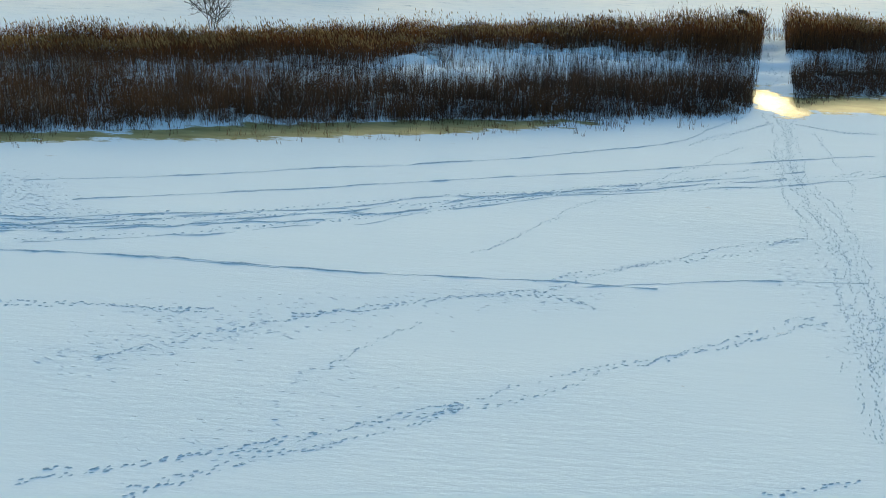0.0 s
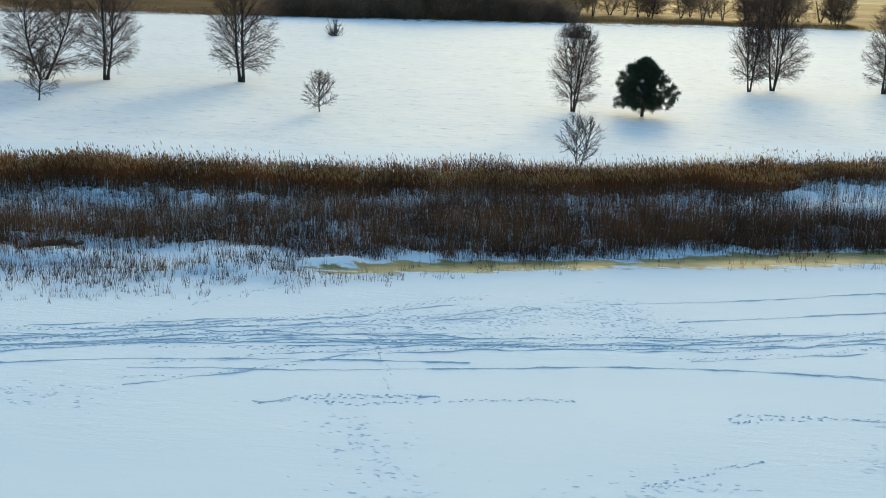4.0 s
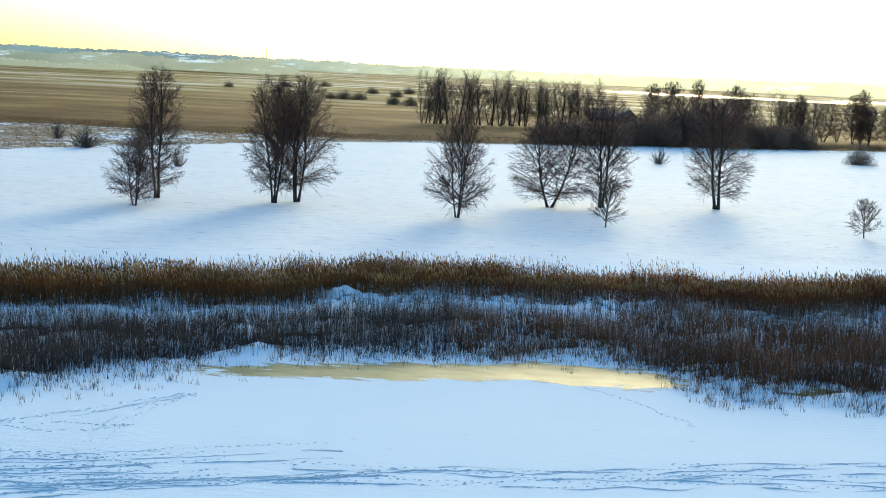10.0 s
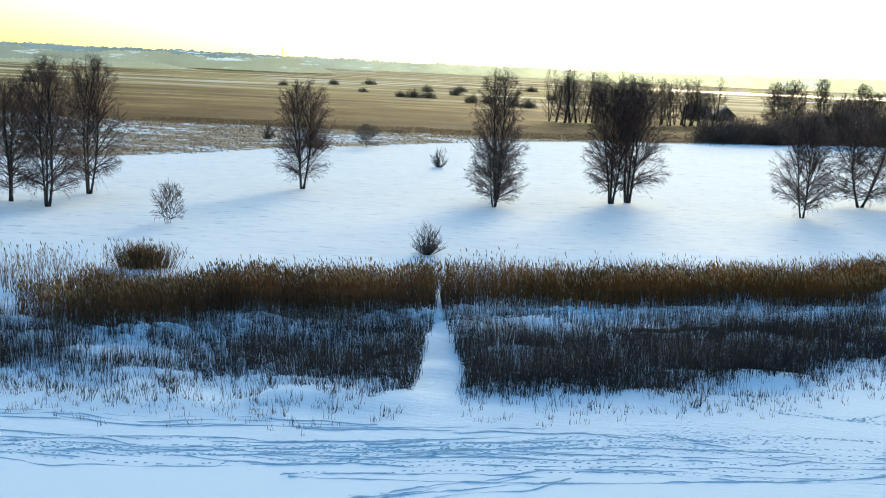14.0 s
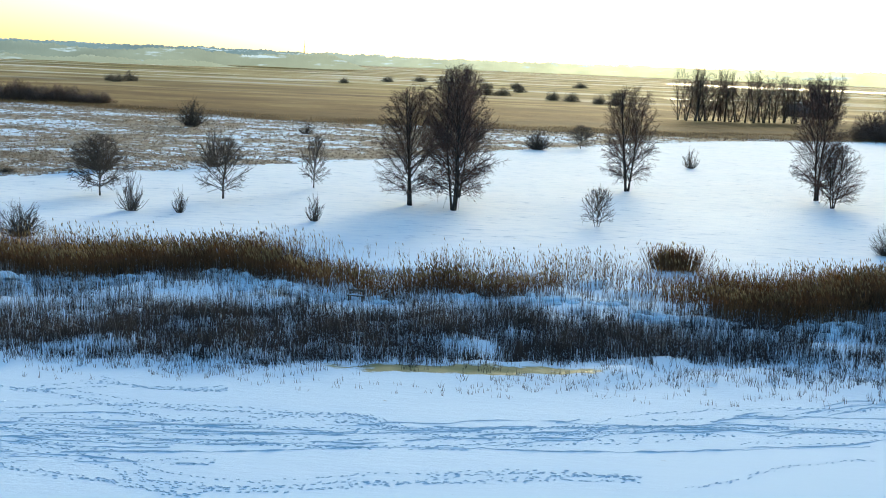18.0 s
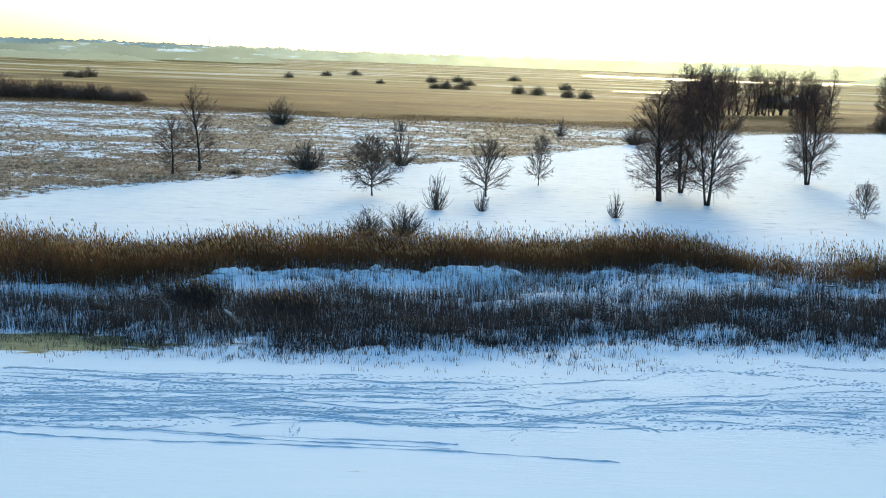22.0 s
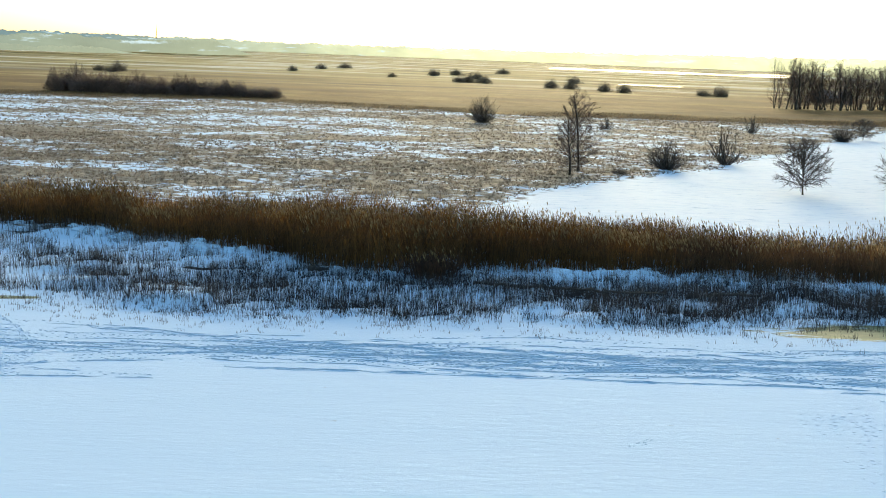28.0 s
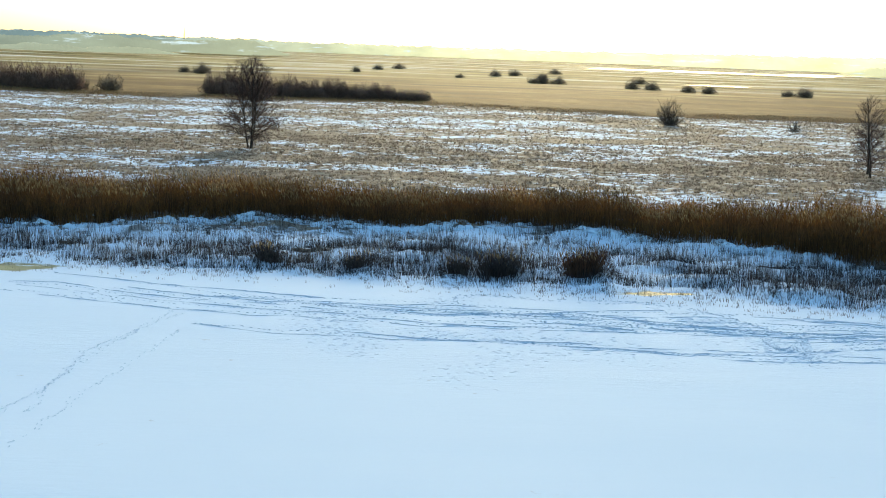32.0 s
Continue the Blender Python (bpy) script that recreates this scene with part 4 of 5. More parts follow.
# ---- a dark pine on the meadow ----
def build_pine(x, y, h, w):
    rs = np.random.RandomState(77)
    wood, needles = [], []
    z = float(ground_height(np.array([x]), np.array([y]))[0])
    e = new("pine_tree")
    e.matrix_world = pose(x, y, z)
    spine = np.cumsum(np.concatenate([[[0, 0, -0.1]], np.stack([rs.normal(0, 0.05, 8), rs.normal(0, 0.05, 8), np.full(8, h * 0.11)], 1)]), 0)
    part("trunk", mesh_of("pine_trunk", *pipe(spine, np.linspace(0.16, 0.03, 9), 8), [DARK_BARK]), e)
    for i in range(900):
        a, f = rs.rand() * 6.28, rs.rand()
        zc = h * (0.20 + 0.80 * f)
        r = w * 0.5 * (math.sin(math.pi * min(1.0, 0.28 + 0.72 * f)) ** 0.55) * rs.rand() ** 0.35 * (0.8 + 0.3 * math.sin(3 * a + 5 * f))
        c = np.array([math.cos(a) * r, math.sin(a) * r, zc - 0.12 * r])
        if i % 9 == 0:
            wood.append((0, 0, max(0.3, zc * 0.8), *c, 0.05, 0.015))
        out = c - np.array([0, 0, h * 0.45])
        out = out / (np.linalg.norm(out) + 1e-6)
        for k in range(34):
            d = out * 0.6 + rs.normal(0, 0.6, 3)
            d = d / np.linalg.norm(d) * rs.uniform(0.16, 0.34)
            s0 = c + rs.normal(0, 0.10, 3)
            needles.append((*s0, *(s0 + d), 0.020, 0.004))
    v0, f0 = tubes(wood, 5)
    v1, f1 = spikes(needles)
    part("crown", mesh_of("pine_crown", np.concatenate([v0, v1]), [f0, f1 + len(v0)], [DARK_BARK, NEEDLE]), e)["kind"] = "stuff"
    return tagged(e, "small dark green pine with a broad crown on snow", "tree")


build_pine(-9.4, 109.5, 4.9, 5.6)


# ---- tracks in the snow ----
# packed snow; the blue shade inside grooves and prints is put into its colour
TRODDEN_SHADED, tt, tp = material("trodden_shaded_snow")
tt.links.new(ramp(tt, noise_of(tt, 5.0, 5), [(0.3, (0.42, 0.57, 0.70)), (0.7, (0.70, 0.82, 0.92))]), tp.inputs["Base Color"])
tp.inputs["Roughness"].default_value, tp.inputs["Specular IOR Level"].default_value = 0.9, 0.05


def along(points, step, wobble, seed):
    """Even steps along a soft curve through points: places and directions."""
    p = np.asarray(points, float)
    d = np.concatenate([[0], np.cumsum(np.linalg.norm(np.diff(p, axis=0), axis=1))])
    n = max(3, int(d[-1] / step))
    t = np.linspace(0, d[-1], n)
    c = np.stack([np.interp(t, d, p[:, 0]), np.interp(t, d, p[:, 1])], 1)
    k = max(1, int(2.5 / step))
    pad = np.concatenate([np.repeat(c[:1], k, 0), c, np.repeat(c[-1:], k, 0)])
    ker = np.ones(2 * k + 1) / (2 * k + 1)
    c = np.stack([np.convolve(pad[:, 0], ker, "valid"), np.convolve(pad[:, 1], ker, "valid")], 1)
    s = np.arange(n) * step
    c[:, 1] += (smooth_noise(s, s * 0 + seed, seed, 3.1) - 0.5) * 2 * wobble
    c[:, 0] += (smooth_noise(s, s * 0 + seed + 9, seed, 4.3) - 0.5) * 2 * wobble
    g = np.gradient(c, axis=0)
    g /= np.linalg.norm(g, axis=1, keepdims=True) + 1e-9
    return c, g


def craters(c, g, seed, size=1.0, rim=0.030):
    """Footprints: a pit inside a pushed-up rim."""
    rs = np.random.RandomState(seed)
    n = len(c)
    a = np.arange(6) * np.pi / 3
    side = np.stack([-g[:, 1], g[:, 0]], 1)
    sc = size * rs.uniform(0.75, 1.25, n)
    z = ground_height(c[:, 0], c[:, 1])
    V = []
    for r, hh in ((1.0, -0.006), (0.66, rim), (0.34, rim * 0.13)):
        u, v = np.cos(a) * 0.15 * r, np.sin(a) * 0.042 * r
        xy = c[:, None] + (g[:, None] * u[None, :, None] + side[:, None] * v[None, :, None]) * sc[:, None, None]
        zz = z[:, None] + hh * sc[:, None] * (1 + 0.5 * rs.normal(0, 1, (n, 6)) * (hh > 0.006))
        V.append(np.concatenate([xy, zz[:, :, None]], 2))
    V = np.concatenate(V, 1)
    pat = []
    for ring in (0, 6):
        for i in range(6):
            j = (i + 1) % 6
            pat += [(ring + i, ring + j, ring + 6 + j), (ring + i, ring + 6 + j, ring + 6 + i)]
    pat += [(12, 13, 14), (12, 14, 15), (12, 15, 16), (12, 16, 17)]
    F = (np.arange(n) * 18)[:, None, None] + np.array(pat)[None]
    return V.reshape(-1, 3), F.reshape(-1, 3)


def furrow(c, g, seed, width=0.055, rise=0.034):
    """A ski or drag line: a groove between two uneven banks."""
    rs = np.random.RandomState(seed)
    side = np.stack([-g[:, 1], g[:, 0]], 1)
    n = len(c)
    z = ground_height(c[:, 0], c[:, 1])
    fade = np.clip((smooth_noise(np.arange(n) * 0.3, np.zeros(n) + seed, seed, 1.1) - 0.22) * 2.4, 0.3 if width > 0.033 else 0.0, 1)
    c = c + side * rs.normal(0, 0.03, n)[:, None]
    cols = []
    for off, hh in ((-1.0, -0.02), (-0.5, rise), (0.0, 0.004), (0.5, rise), (1.0, -0.02)):
        w = width * (0.8 + 0.4 * rs.rand(n))
        hv = hh if hh < 0.01 else hh * fade * rs.uniform(0.1, 1.6, n)
        cols.append(np.concatenate([c + side * (off * w)[:, None], (z + hv)[:, None]], 1))
    V = np.stack(cols, 1).reshape(-1, 3)
    i, j = np.meshgrid(np.arange(n - 1), np.arange(4))
    k = (i * 5 + j).ravel()
    k = k[(fade[:-1] > 0.06)[k // 5]]
    F = np.concatenate([np.stack([k, k + 1, k + 6], 1), np.stack([k, k + 6, k + 5], 1)])
    return V, F


def build_trail(seed, form, count, points):
    V, F, at = [], [], 0

    def add(v, f):
        nonlocal at
        V.append(v), F.append(f + at)
        at += len(v)
    rs = np.random.RandomState(seed)
    if form == "churn":
        c, g = along(points, 0.3, 0.5, seed)
        k = rs.randint(0, len(c), int(count * 1.7))
        cc = c[k] + rs.normal(0, 1, (len(k), 2)) * [0.9, 0.7]
        a = rs.normal(0, 0.4, len(k))
        add(*craters(cc, np.stack([np.cos(a), np.sin(a)], 1), seed, 0.7, 0.011))
    elif form == "prints":
        lanes = count
        for i in range(lanes):
            c, g = along(points, 0.17, 0.14 + 0.3 * (lanes > 1), seed + i * 7)
            q = np.arange(len(c)) * 0.17
            side = np.stack([-g[:, 1], g[:, 0]], 1)
            c = c + side * ((smooth_noise(q, q * 0 + i, seed + 5, 0.9) - 0.5) * 0.26 + (np.arange(len(c)) % 2 - 0.5) * 0.05 + (i - (lanes - 1) / 2) * 0.26 + (smooth_noise(q, q * 0 + i, seed + 6, 6.0) - 0.5) * 0.6 * (lanes > 1))[:, None]
            k = np.where(rs.rand(len(c)) < np.clip(0.35 + 1.3 * smooth_noise(q, q * 0 + i, seed + 8, 1.3), 0, 0.97))[0]
            g = g + rs.normal(0, 0.25, g.shape)
            g /= np.linalg.norm(g, axis=1, keepdims=True) + 1e-9
            add(*craters(c[k] + rs.normal(0, 0.06, (len(k), 2)), g[k], seed + i, 0.50))
    else:
        lanes = 1 if form == "line" and count == 1 else int(count * 2.5)
        for i in range(lanes):
            c, g = along(points, 0.27, 0.14 if lanes == 1 else 0.25, seed + i * 5)
            side = np.stack([-g[:, 1], g[:, 0]], 1)
            if lanes > 1:
                q = np.arange(len(c)) * 0.27
                drift = (i - (lanes - 1) / 2) * 0.21 + (smooth_noise(q, q * 0 + i, seed, 11.0) - 0.5) * (1.2 + 0.14 * lanes) + (smooth_noise(q, q * 0 + i, seed + 3, 1.4) - 0.5) * 0.42
                c = c + side * drift[:, None]
                a, b = (0, len(c)) if i < 2 else (int(len(c) * 0.5 * rs.rand() ** 1.5), int(len(c) * (1 - 0.5 * rs.rand() ** 1.5)))
                c, g = c[a:b], g[a:b]
            if len(c) < 4:
                continue
            if form == "ski" and i % 2 == 1:
                add(*craters(c + rs.normal(0, 0.06, c.shape), g, seed + i, 0.46))
            else:
                add(*furrow(c, g, seed + i, 0.036 if lanes == 1 else 0.022, 0.03 if lanes == 1 else 0.026))
    label = {"churn": "patch of snow broken by footprints and ripple marks", "prints": "line of footprints pressed into the snow", "ski": "bundle of parallel ski and foot tracks in snow", "line": "single narrow track furrowed in the snow"}[form]
    ob = new("snow_track", mesh_of("snow_track", np.concatenate(V), np.concatenate(F), [GROUND if form == "churn" else TRODDEN_SHADED]))
    tagged(ob, label, "snow track", "tracks on the ice", "stuff")


TRAIL_SEEDS = itertools.count(1000, 31)


def trail(form, count, *points):
    build_trail(next(TRAIL_SEEDS), form, count, points)


trail("line", 1, (-17.9, 47.3), (-11.7, 49.2), (-5.2, 51.9), (2, 54.8), (10, 59.4), (14.5, 66.2))
trail("line", 1, (-15, 45.2), (-7.1, 48.4), (1.9, 52), (10.8, 55.7), (19.9, 59.7))
trail("ski", 4, (-16, 42), (-8.5, 44.5), (-0.3, 48.3), (6.6, 50.9), (14.4, 54.7), (19.3, 57.6))
trail("line", 1, (-15.1, 39.7), (-10.5, 40.1), (-6.1, 39.7), (-1.9, 39.8), (2.9, 40), (7.4, 39.9))
trail("prints", 1, (0.3, 41.9), (2.3, 44.7), (4.6, 48.6), (9.3, 54), (13.3, 59.9))
trail("prints", 2, (-5.4, 35.8), (-0, 37.9), (3.7, 39.2), (4.3, 37.4))
trail("prints", 2, (2.7, 38.8), (5.3, 41.7), (10.1, 44.3), (13.5, 45.9))
trail("prints", 2, (-9.6, 24.6), (-6.4, 27), (-2, 29), (1, 30.6), (4.1, 33), (8.6, 35.7), (12.6, 38.1))
trail("prints", 2, (-7.5, 24.7), (-3.7, 27.2), (-0.6, 29.1), (1, 30.6))
trail("prints", 6, (16.3, 67.3), (14.9, 57.1), (14.5, 50.3), (14.3, 44.8), (13.3, 38.7), (12.4, 33.5))
trail("prints", 2, (14.8, 60.1), (13.8, 53.3), (13.7, 49.3), (14.1, 44.1))
trail("prints", 1, (7.1, 26.6), (8.9, 27.3), (10.9, 28))
trail("line", 1, (3.7, 39.5), (11.6, 41.7), (14.8, 41.7))
trail("prints", 1, (-10.1, 31.6), (-8.4, 32.6), (-6.2, 34.6), (-4, 35.8))
trail("prints", 1, (-3.7, 31.8), (-1.6, 34.5), (-0.6, 36.4))
trail("prints", 2, (15.8, 65.3), (13.1, 61.8), (9.9, 58.7))
trail("prints", 2, (16.7, 65.6), (18.3, 63.6), (21.1, 63.7))
trail("prints", 1, (17.5, 64), (16.9, 57.5), (16.9, 53.9), (15.6, 49.7))
trail("churn", 260, (-27.6, 41.1), (-23.1, 43.5), (-17.9, 46.3), (-15.6, 43))
trail("ski", 5, (-34.5, 36.8), (-25.6, 39.1), (-15.8, 42.3), (-3.1, 46.5))
trail("line", 1, (-34.1, 35.9), (-27.1, 37.2), (-17.9, 39.4), (-12, 40), (-5, 39.6))
trail("prints", 1, (-27.5, 33.8), (-22.8, 35), (-18.2, 35.8))
trail("prints", 1, (-18.2, 28.9), (-15.4, 30.5), (-13.4, 32.1))
trail("prints", 2, (-14.8, 34.5), (-10.8, 35.7), (-6.2, 35.6))
trail("prints", 1, (-26.2, 42.9), (-25.4, 38.4), (-24.7, 35.1))
trail("ski", 6, (-50.8, 32.4), (-44.2, 34.4), (-37, 37.6), (-28.9, 40.4), (-20.7, 43))
trail("line", 1, (-49.7, 31.7), (-40.5, 34.8), (-35, 36.7), (-29.2, 38), (-21.8, 38.9))
trail("prints", 1, (-35, 40), (-32.8, 44.4), (-28.3, 49.2), (-17.8, 53.5))
trail("line", 1, (-42.6, 37.9), (-39.1, 39.1), (-35, 38.7))
trail("churn", 120, (-27.5, 42.9), (-24, 44.1), (-20.3, 44.2))
trail("prints", 1, (-29.3, 33.5), (-25.9, 34.9), (-22.8, 35.4))
trail("prints", 1, (-48.3, 26.1), (-47.3, 25.8))
trail("ski", 5, (-72.4, 26.6), (-60.9, 29.3), (-53.7, 31.8), (-44.5, 34.4))
trail("prints", 1, (-62.4, 41.2), (-60, 39.4), (-57.8, 35.3))
trail("prints", 2, (-76.7, 36.5), (-80.6, 31.4), (-83.5, 30.3))
trail("prints", 2, (-77, 36.5), (-78.3, 31.2), (-77.9, 27.9), (-77.7, 23.9))
trail("prints", 2, (-77, 31.4), (-80.6, 30.3), (-83.5, 30.3), (-85.2, 31.8))
trail("prints", 2, (-90.1, 27.3), (-88.3, 25.5), (-86.6, 28.5), (-83.6, 27.9), (-75.2, 26.7))
trail("prints", 1, (-82.4, 27.5), (-82, 23))
trail("line", 1, (-76.7, 36.5), (-78.5, 33.9), (-80.6, 31.4))
trail("ski", 4, (-102.5, 23.3), (-95.8, 24.4), (-90.1, 26.7), (-83.5, 26.6))
trail("ski", 5, (-101.7, 21.3), (-92.1, 23.4), (-85.4, 24.1), (-75.3, 26.3))
trail("line", 1, (-101.2, 20.1), (-93.4, 21.1), (-85.4, 23), (-75, 27.6))
trail("churn", 140, (-90.1, 27), (-88.4, 25.8), (-86.6, 28.2))
trail("line", 2, (-117.6, 21.8), (-113.5, 23.1), (-110, 25.1), (-106.6, 23.8), (-103.8, 24.7), (-100.1, 24.5), (-89.5, 26.8))
trail("ski", 6, (-116.9, 20.3), (-109.5, 21.2), (-105.2, 21.1), (-96.8, 22.4), (-89.9, 25.2))
trail("line", 2, (-99.4, 18.5), (-96.2, 20.2), (-92.1, 22.1))
trail("prints", 1, (-109.6, 18.2), (-107.7, 18.4))
trail("prints", 2, (-144.4, 17.5), (-142.3, 20.1), (-138.6, 19.6), (-135.3, 18.1), (-133.6, 17.1))
trail("prints", 2, (-138.4, 21.7), (-135.6, 20.3), (-132.7, 21.3))
trail("prints", 2, (-135.1, 16.7), (-131.3, 17.6), (-128.1, 19.8), (-127.1, 17.2), (-122.2, 17.6), (-117.6, 20.2))
trail("prints", 3, (-144.8, 11.6), (-139.2, 12.2), (-136.4, 11.2), (-133.3, 10.8), (-130.9, 9.8))
trail("churn", 160, (-140.8, 18.3), (-138.9, 12.8), (-137, 11.1))
trail("prints", 2, (-134.1, 12.2), (-132.4, 11), (-130.2, 10.7), (-127.3, 12.5), (-119.1, 14.7))
trail("ski", 5, (-146.1, 14.6), (-141, 15.4), (-133.9, 15.7), (-127.1, 16.8))
trail("ski", 3, (-145.3, 12.6), (-138.8, 13.7), (-131.1, 14.2))
trail("ski", 9, (-172.7, 11.5), (-163.6, 11.6), (-154.3, 13.4), (-143.2, 14.2))
trail("ski", 4, (-171.8, 9), (-165.2, 10.2), (-156.3, 12.1), (-144, 12.1))
trail("line", 1, (-167.3, 9.3), (-160.7, 8.4), (-155.9, 8.7), (-148.9, 8.4), (-145.4, 7.9))
trail("prints", 1, (-155.9, 8.7), (-155.4, 10.9))
trail("prints", 1, (-149.2, 9.1), (-148.2, 12.2))
trail("churn", 150, (-152.2, 14.8), (-148.4, 14.6), (-144, 16))
trail("churn", 90, (-143.3, 20.4), (-142.4, 19.2))
trail("prints", 1, (-159.3, 16.6), (-159.2, 13.8))
trail("ski", 8, (-206.9, 15), (-190.7, 15.1), (-174.3, 14))
trail("line", 1, (-198.3, 11.9), (-188.6, 11.5), (-175.6, 10.7))
trail("prints", 1, (-186.1, 3.1), (-184.6, 4.8))
trail("prints", 2, (-232.5, 0.4), (-231.9, 6.4), (-230, 16.2))
trail("prints", 1, (-231.5, -2.7), (-230.9, 3.6), (-229.3, 13))
trail("ski", 5, (-238.8, 21.6), (-228.3, 17.4), (-218.9, 16.4), (-207.3, 15.7), (-201.5, 14.3))
trail("churn", 200, (-209.1, 19.5), (-207, 13.6), (-205.5, 8.8))
trail("churn", 80, (-223.7, 18.7), (-223.3, 14.7), (-222.9, 11.2))
trail("churn", 80, (-218.7, 20.7), (-218.6, 16.4))
trail("churn", 160, (-221.3, 11.9), (-216.9, 13.4), (-212.8, 11.5))
trail("line", 1, (-237.5, 24.1), (-231.3, 21.4), (-223.7, 19.3))
trail("ski", 4, (-190, 14.8), (-178, 13.9), (-168, 12.6), (-158, 12.8))
trail("ski", 3, (-186, 12.6), (-174, 11.6), (-162, 10.6), (-150, 12.6))
trail("ski", 3, (-152, 13.6), (-143, 14.8), (-132, 16.2), (-120, 19))
trail("prints", 2, (-150, 12.2), (-140, 14.6), (-128, 15.4), (-116, 19.8))
trail("ski", 3, (-127, 17.2), (-118, 19.6), (-108, 21.4), (-98, 23))
trail("ski", 3, (-216, 16.2), (-205, 14.6), (-194, 14), (-184, 13.2))
trail("prints", 2, (-204, 12.8), (-192, 13.2), (-180, 12.4))
trail("prints", 2, (-140.8, 19.8), (-139.1, 19.6), (-138.4, 21.4), (-136.1, 20.4), (-132.7, 21.2))
trail("prints", 2, (-139.8, 20.3), (-137.4, 18.6), (-133.5, 18.2), (-130.4, 18.5), (-128, 20), (-127.1, 17.3))
trail("prints", 2, (-139.7, 17.3), (-136.3, 18.1), (-131.2, 18.8), (-128.1, 18), (-125.2, 17.7), (-121.5, 18.2), (-120.4, 20.6), (-116.9, 21.7), (-110.3, 24.1))
trail("prints", 3, (-138.2, 13.9), (-136.2, 14), (-134.3, 12.3), (-132.4, 11.4), (-130, 11.2), (-127.6, 12.4), (-124.9, 13.5), (-122.1, 14.4), (-118.9, 14))
trail("ski", 3, (-139, 15.8), (-133.8, 16.2), (-127.4, 17.5), (-121.7, 18.8), (-111.1, 20.9))
trail("line", 1, (-136.8, 13.1), (-131.6, 14.2), (-126.8, 15.8), (-121, 16.5), (-111.5, 19.2))
trail("prints", 1, (-118.8, 13.3), (-116.4, 14.8), (-115.1, 16.7), (-111.9, 17.7))
trail("ski", 7, (-179.4, 15.1), (-173.3, 14.5), (-167.4, 13.8), (-161.5, 14.2), (-155.3, 15.2), (-147.3, 16.5))
trail("ski", 5, (-177.1, 14.1), (-171.3, 13.7), (-165.5, 12.6), (-159.7, 13.2), (-153.5, 14.2), (-148.1, 14.4))
trail("prints", 2, (-179.6, 15.7), (-174.1, 16.4), (-172.1, 15.2))
trail("prints", 2, (-170.5, 5.4), (-170.1, 7.5), (-169.2, 9.8), (-167.3, 11.7), (-165.5, 11.5))
trail("line", 1, (-177.9, 10.3), (-170.8, 10.1), (-165.5, 10.1), (-160.9, 9.5), (-155.8, 9), (-150.2, 8.7))
trail("line", 1, (-161.9, 9.7), (-155.7, 9.3), (-153, 9.3), (-150, 9.2))
trail("prints", 1, (-175.5, 8.6), (-173, 8.8), (-170.3, 8.5))
trail("prints", 1, (-174.7, 5.2), (-173.4, 5.7), (-172.2, 6.3))
trail("prints", 1, (-159.1, 17.4), (-159, 16.1), (-158.8, 15))
trail("prints", 1, (-155.8, 9), (-155.3, 10.5), (-155.7, 11.8))
trail("churn", 140, (-169.1, 7.7), (-167.1, 6.7), (-165.1, 6.3))
trail("ski", 6, (-200.1, 16), (-191.9, 15.8), (-183.6, 14.2), (-175.3, 14.2), (-167.7, 13.7))
trail("ski", 5, (-199.6, 14.1), (-191.6, 13.8), (-183.6, 12.9), (-175.7, 12.3), (-168.5, 11.6))
trail("line", 1, (-199, 11.8), (-191.4, 11.4), (-183.8, 11), (-176, 10.9))
trail("prints", 2, (-176.8, 9.4), (-173.7, 9), (-169.8, 8.3))
trail("prints", 1, (-173.9, 5.9), (-172.8, 6.2), (-171.6, 6.9))
trail("churn", 60, (-178.9, 4.7), (-178.2, 6.1), (-177.6, 7.4))
trail("churn", 50, (-179.4, 1.4), (-178.1, 2.4), (-177.4, 2.7))
trail("ski", 5, (-230.7, 19.5), (-225.8, 18.5), (-220.9, 16.8), (-216.4, 16.9), (-211.8, 17), (-207.1, 17.1), (-202.5, 16.6), (-198, 16.2), (-194.3, 15.9))
trail("ski", 3, (-229.4, 15.1), (-222.4, 12), (-216.2, 11.4), (-210.1, 10.4), (-206, 10.4), (-199.7, 10.7))
trail("prints", 2, (-218.5, 18.3), (-218.8, 20.8), (-215.3, 20.7), (-213.3, 19.7), (-210.3, 21.5), (-207.8, 19.3), (-206.3, 16.1), (-205.6, 12.2), (-206.1, 8.8))
trail("prints", 2, (-206.3, 16.1), (-207.2, 10.3), (-204.6, 14.3))
trail("churn", 180, (-207.6, 17), (-206.2, 14.1), (-206.1, 9.6))
trail("churn", 120, (-224.3, 15.8), (-223, 11.9), (-222.6, 8.5))
trail("churn", 120, (-219.5, 5.2), (-217, 10.9), (-214.1, 10.4), (-211.5, 9.8))
trail("churn", 110, (-10.2, 34.5), (-5.4, 35.5), (-2.8, 36.7), (1.1, 38), (4.4, 39.1), (4.5, 37.7))
trail("churn", 60, (-10.3, 31.5), (-8.4, 32.8), (-6.4, 33.9), (-4.6, 34.8))
trail("churn", 90, (11.3, 42.5), (13.2, 42), (13.4, 38.7), (12.6, 35.1))
trail("prints", 3, (13.5, 39.7), (12.6, 35.1), (11.9, 32), (11.1, 29))
trail("churn", 140, (-18.4, 48.7), (-16.9, 45.5), (-15.7, 44.7), (-14.4, 43.3))
trail("churn", 40, (-6.6, 26.6), (-5, 29.1), (-4.2, 30), (-3.1, 31), (-2.1, 33.2))
trail("churn", 130, (-26.1, 33.4), (-24.9, 29.8), (-23.2, 26.8), (-23.5, 24.6), (-22, 23.7))
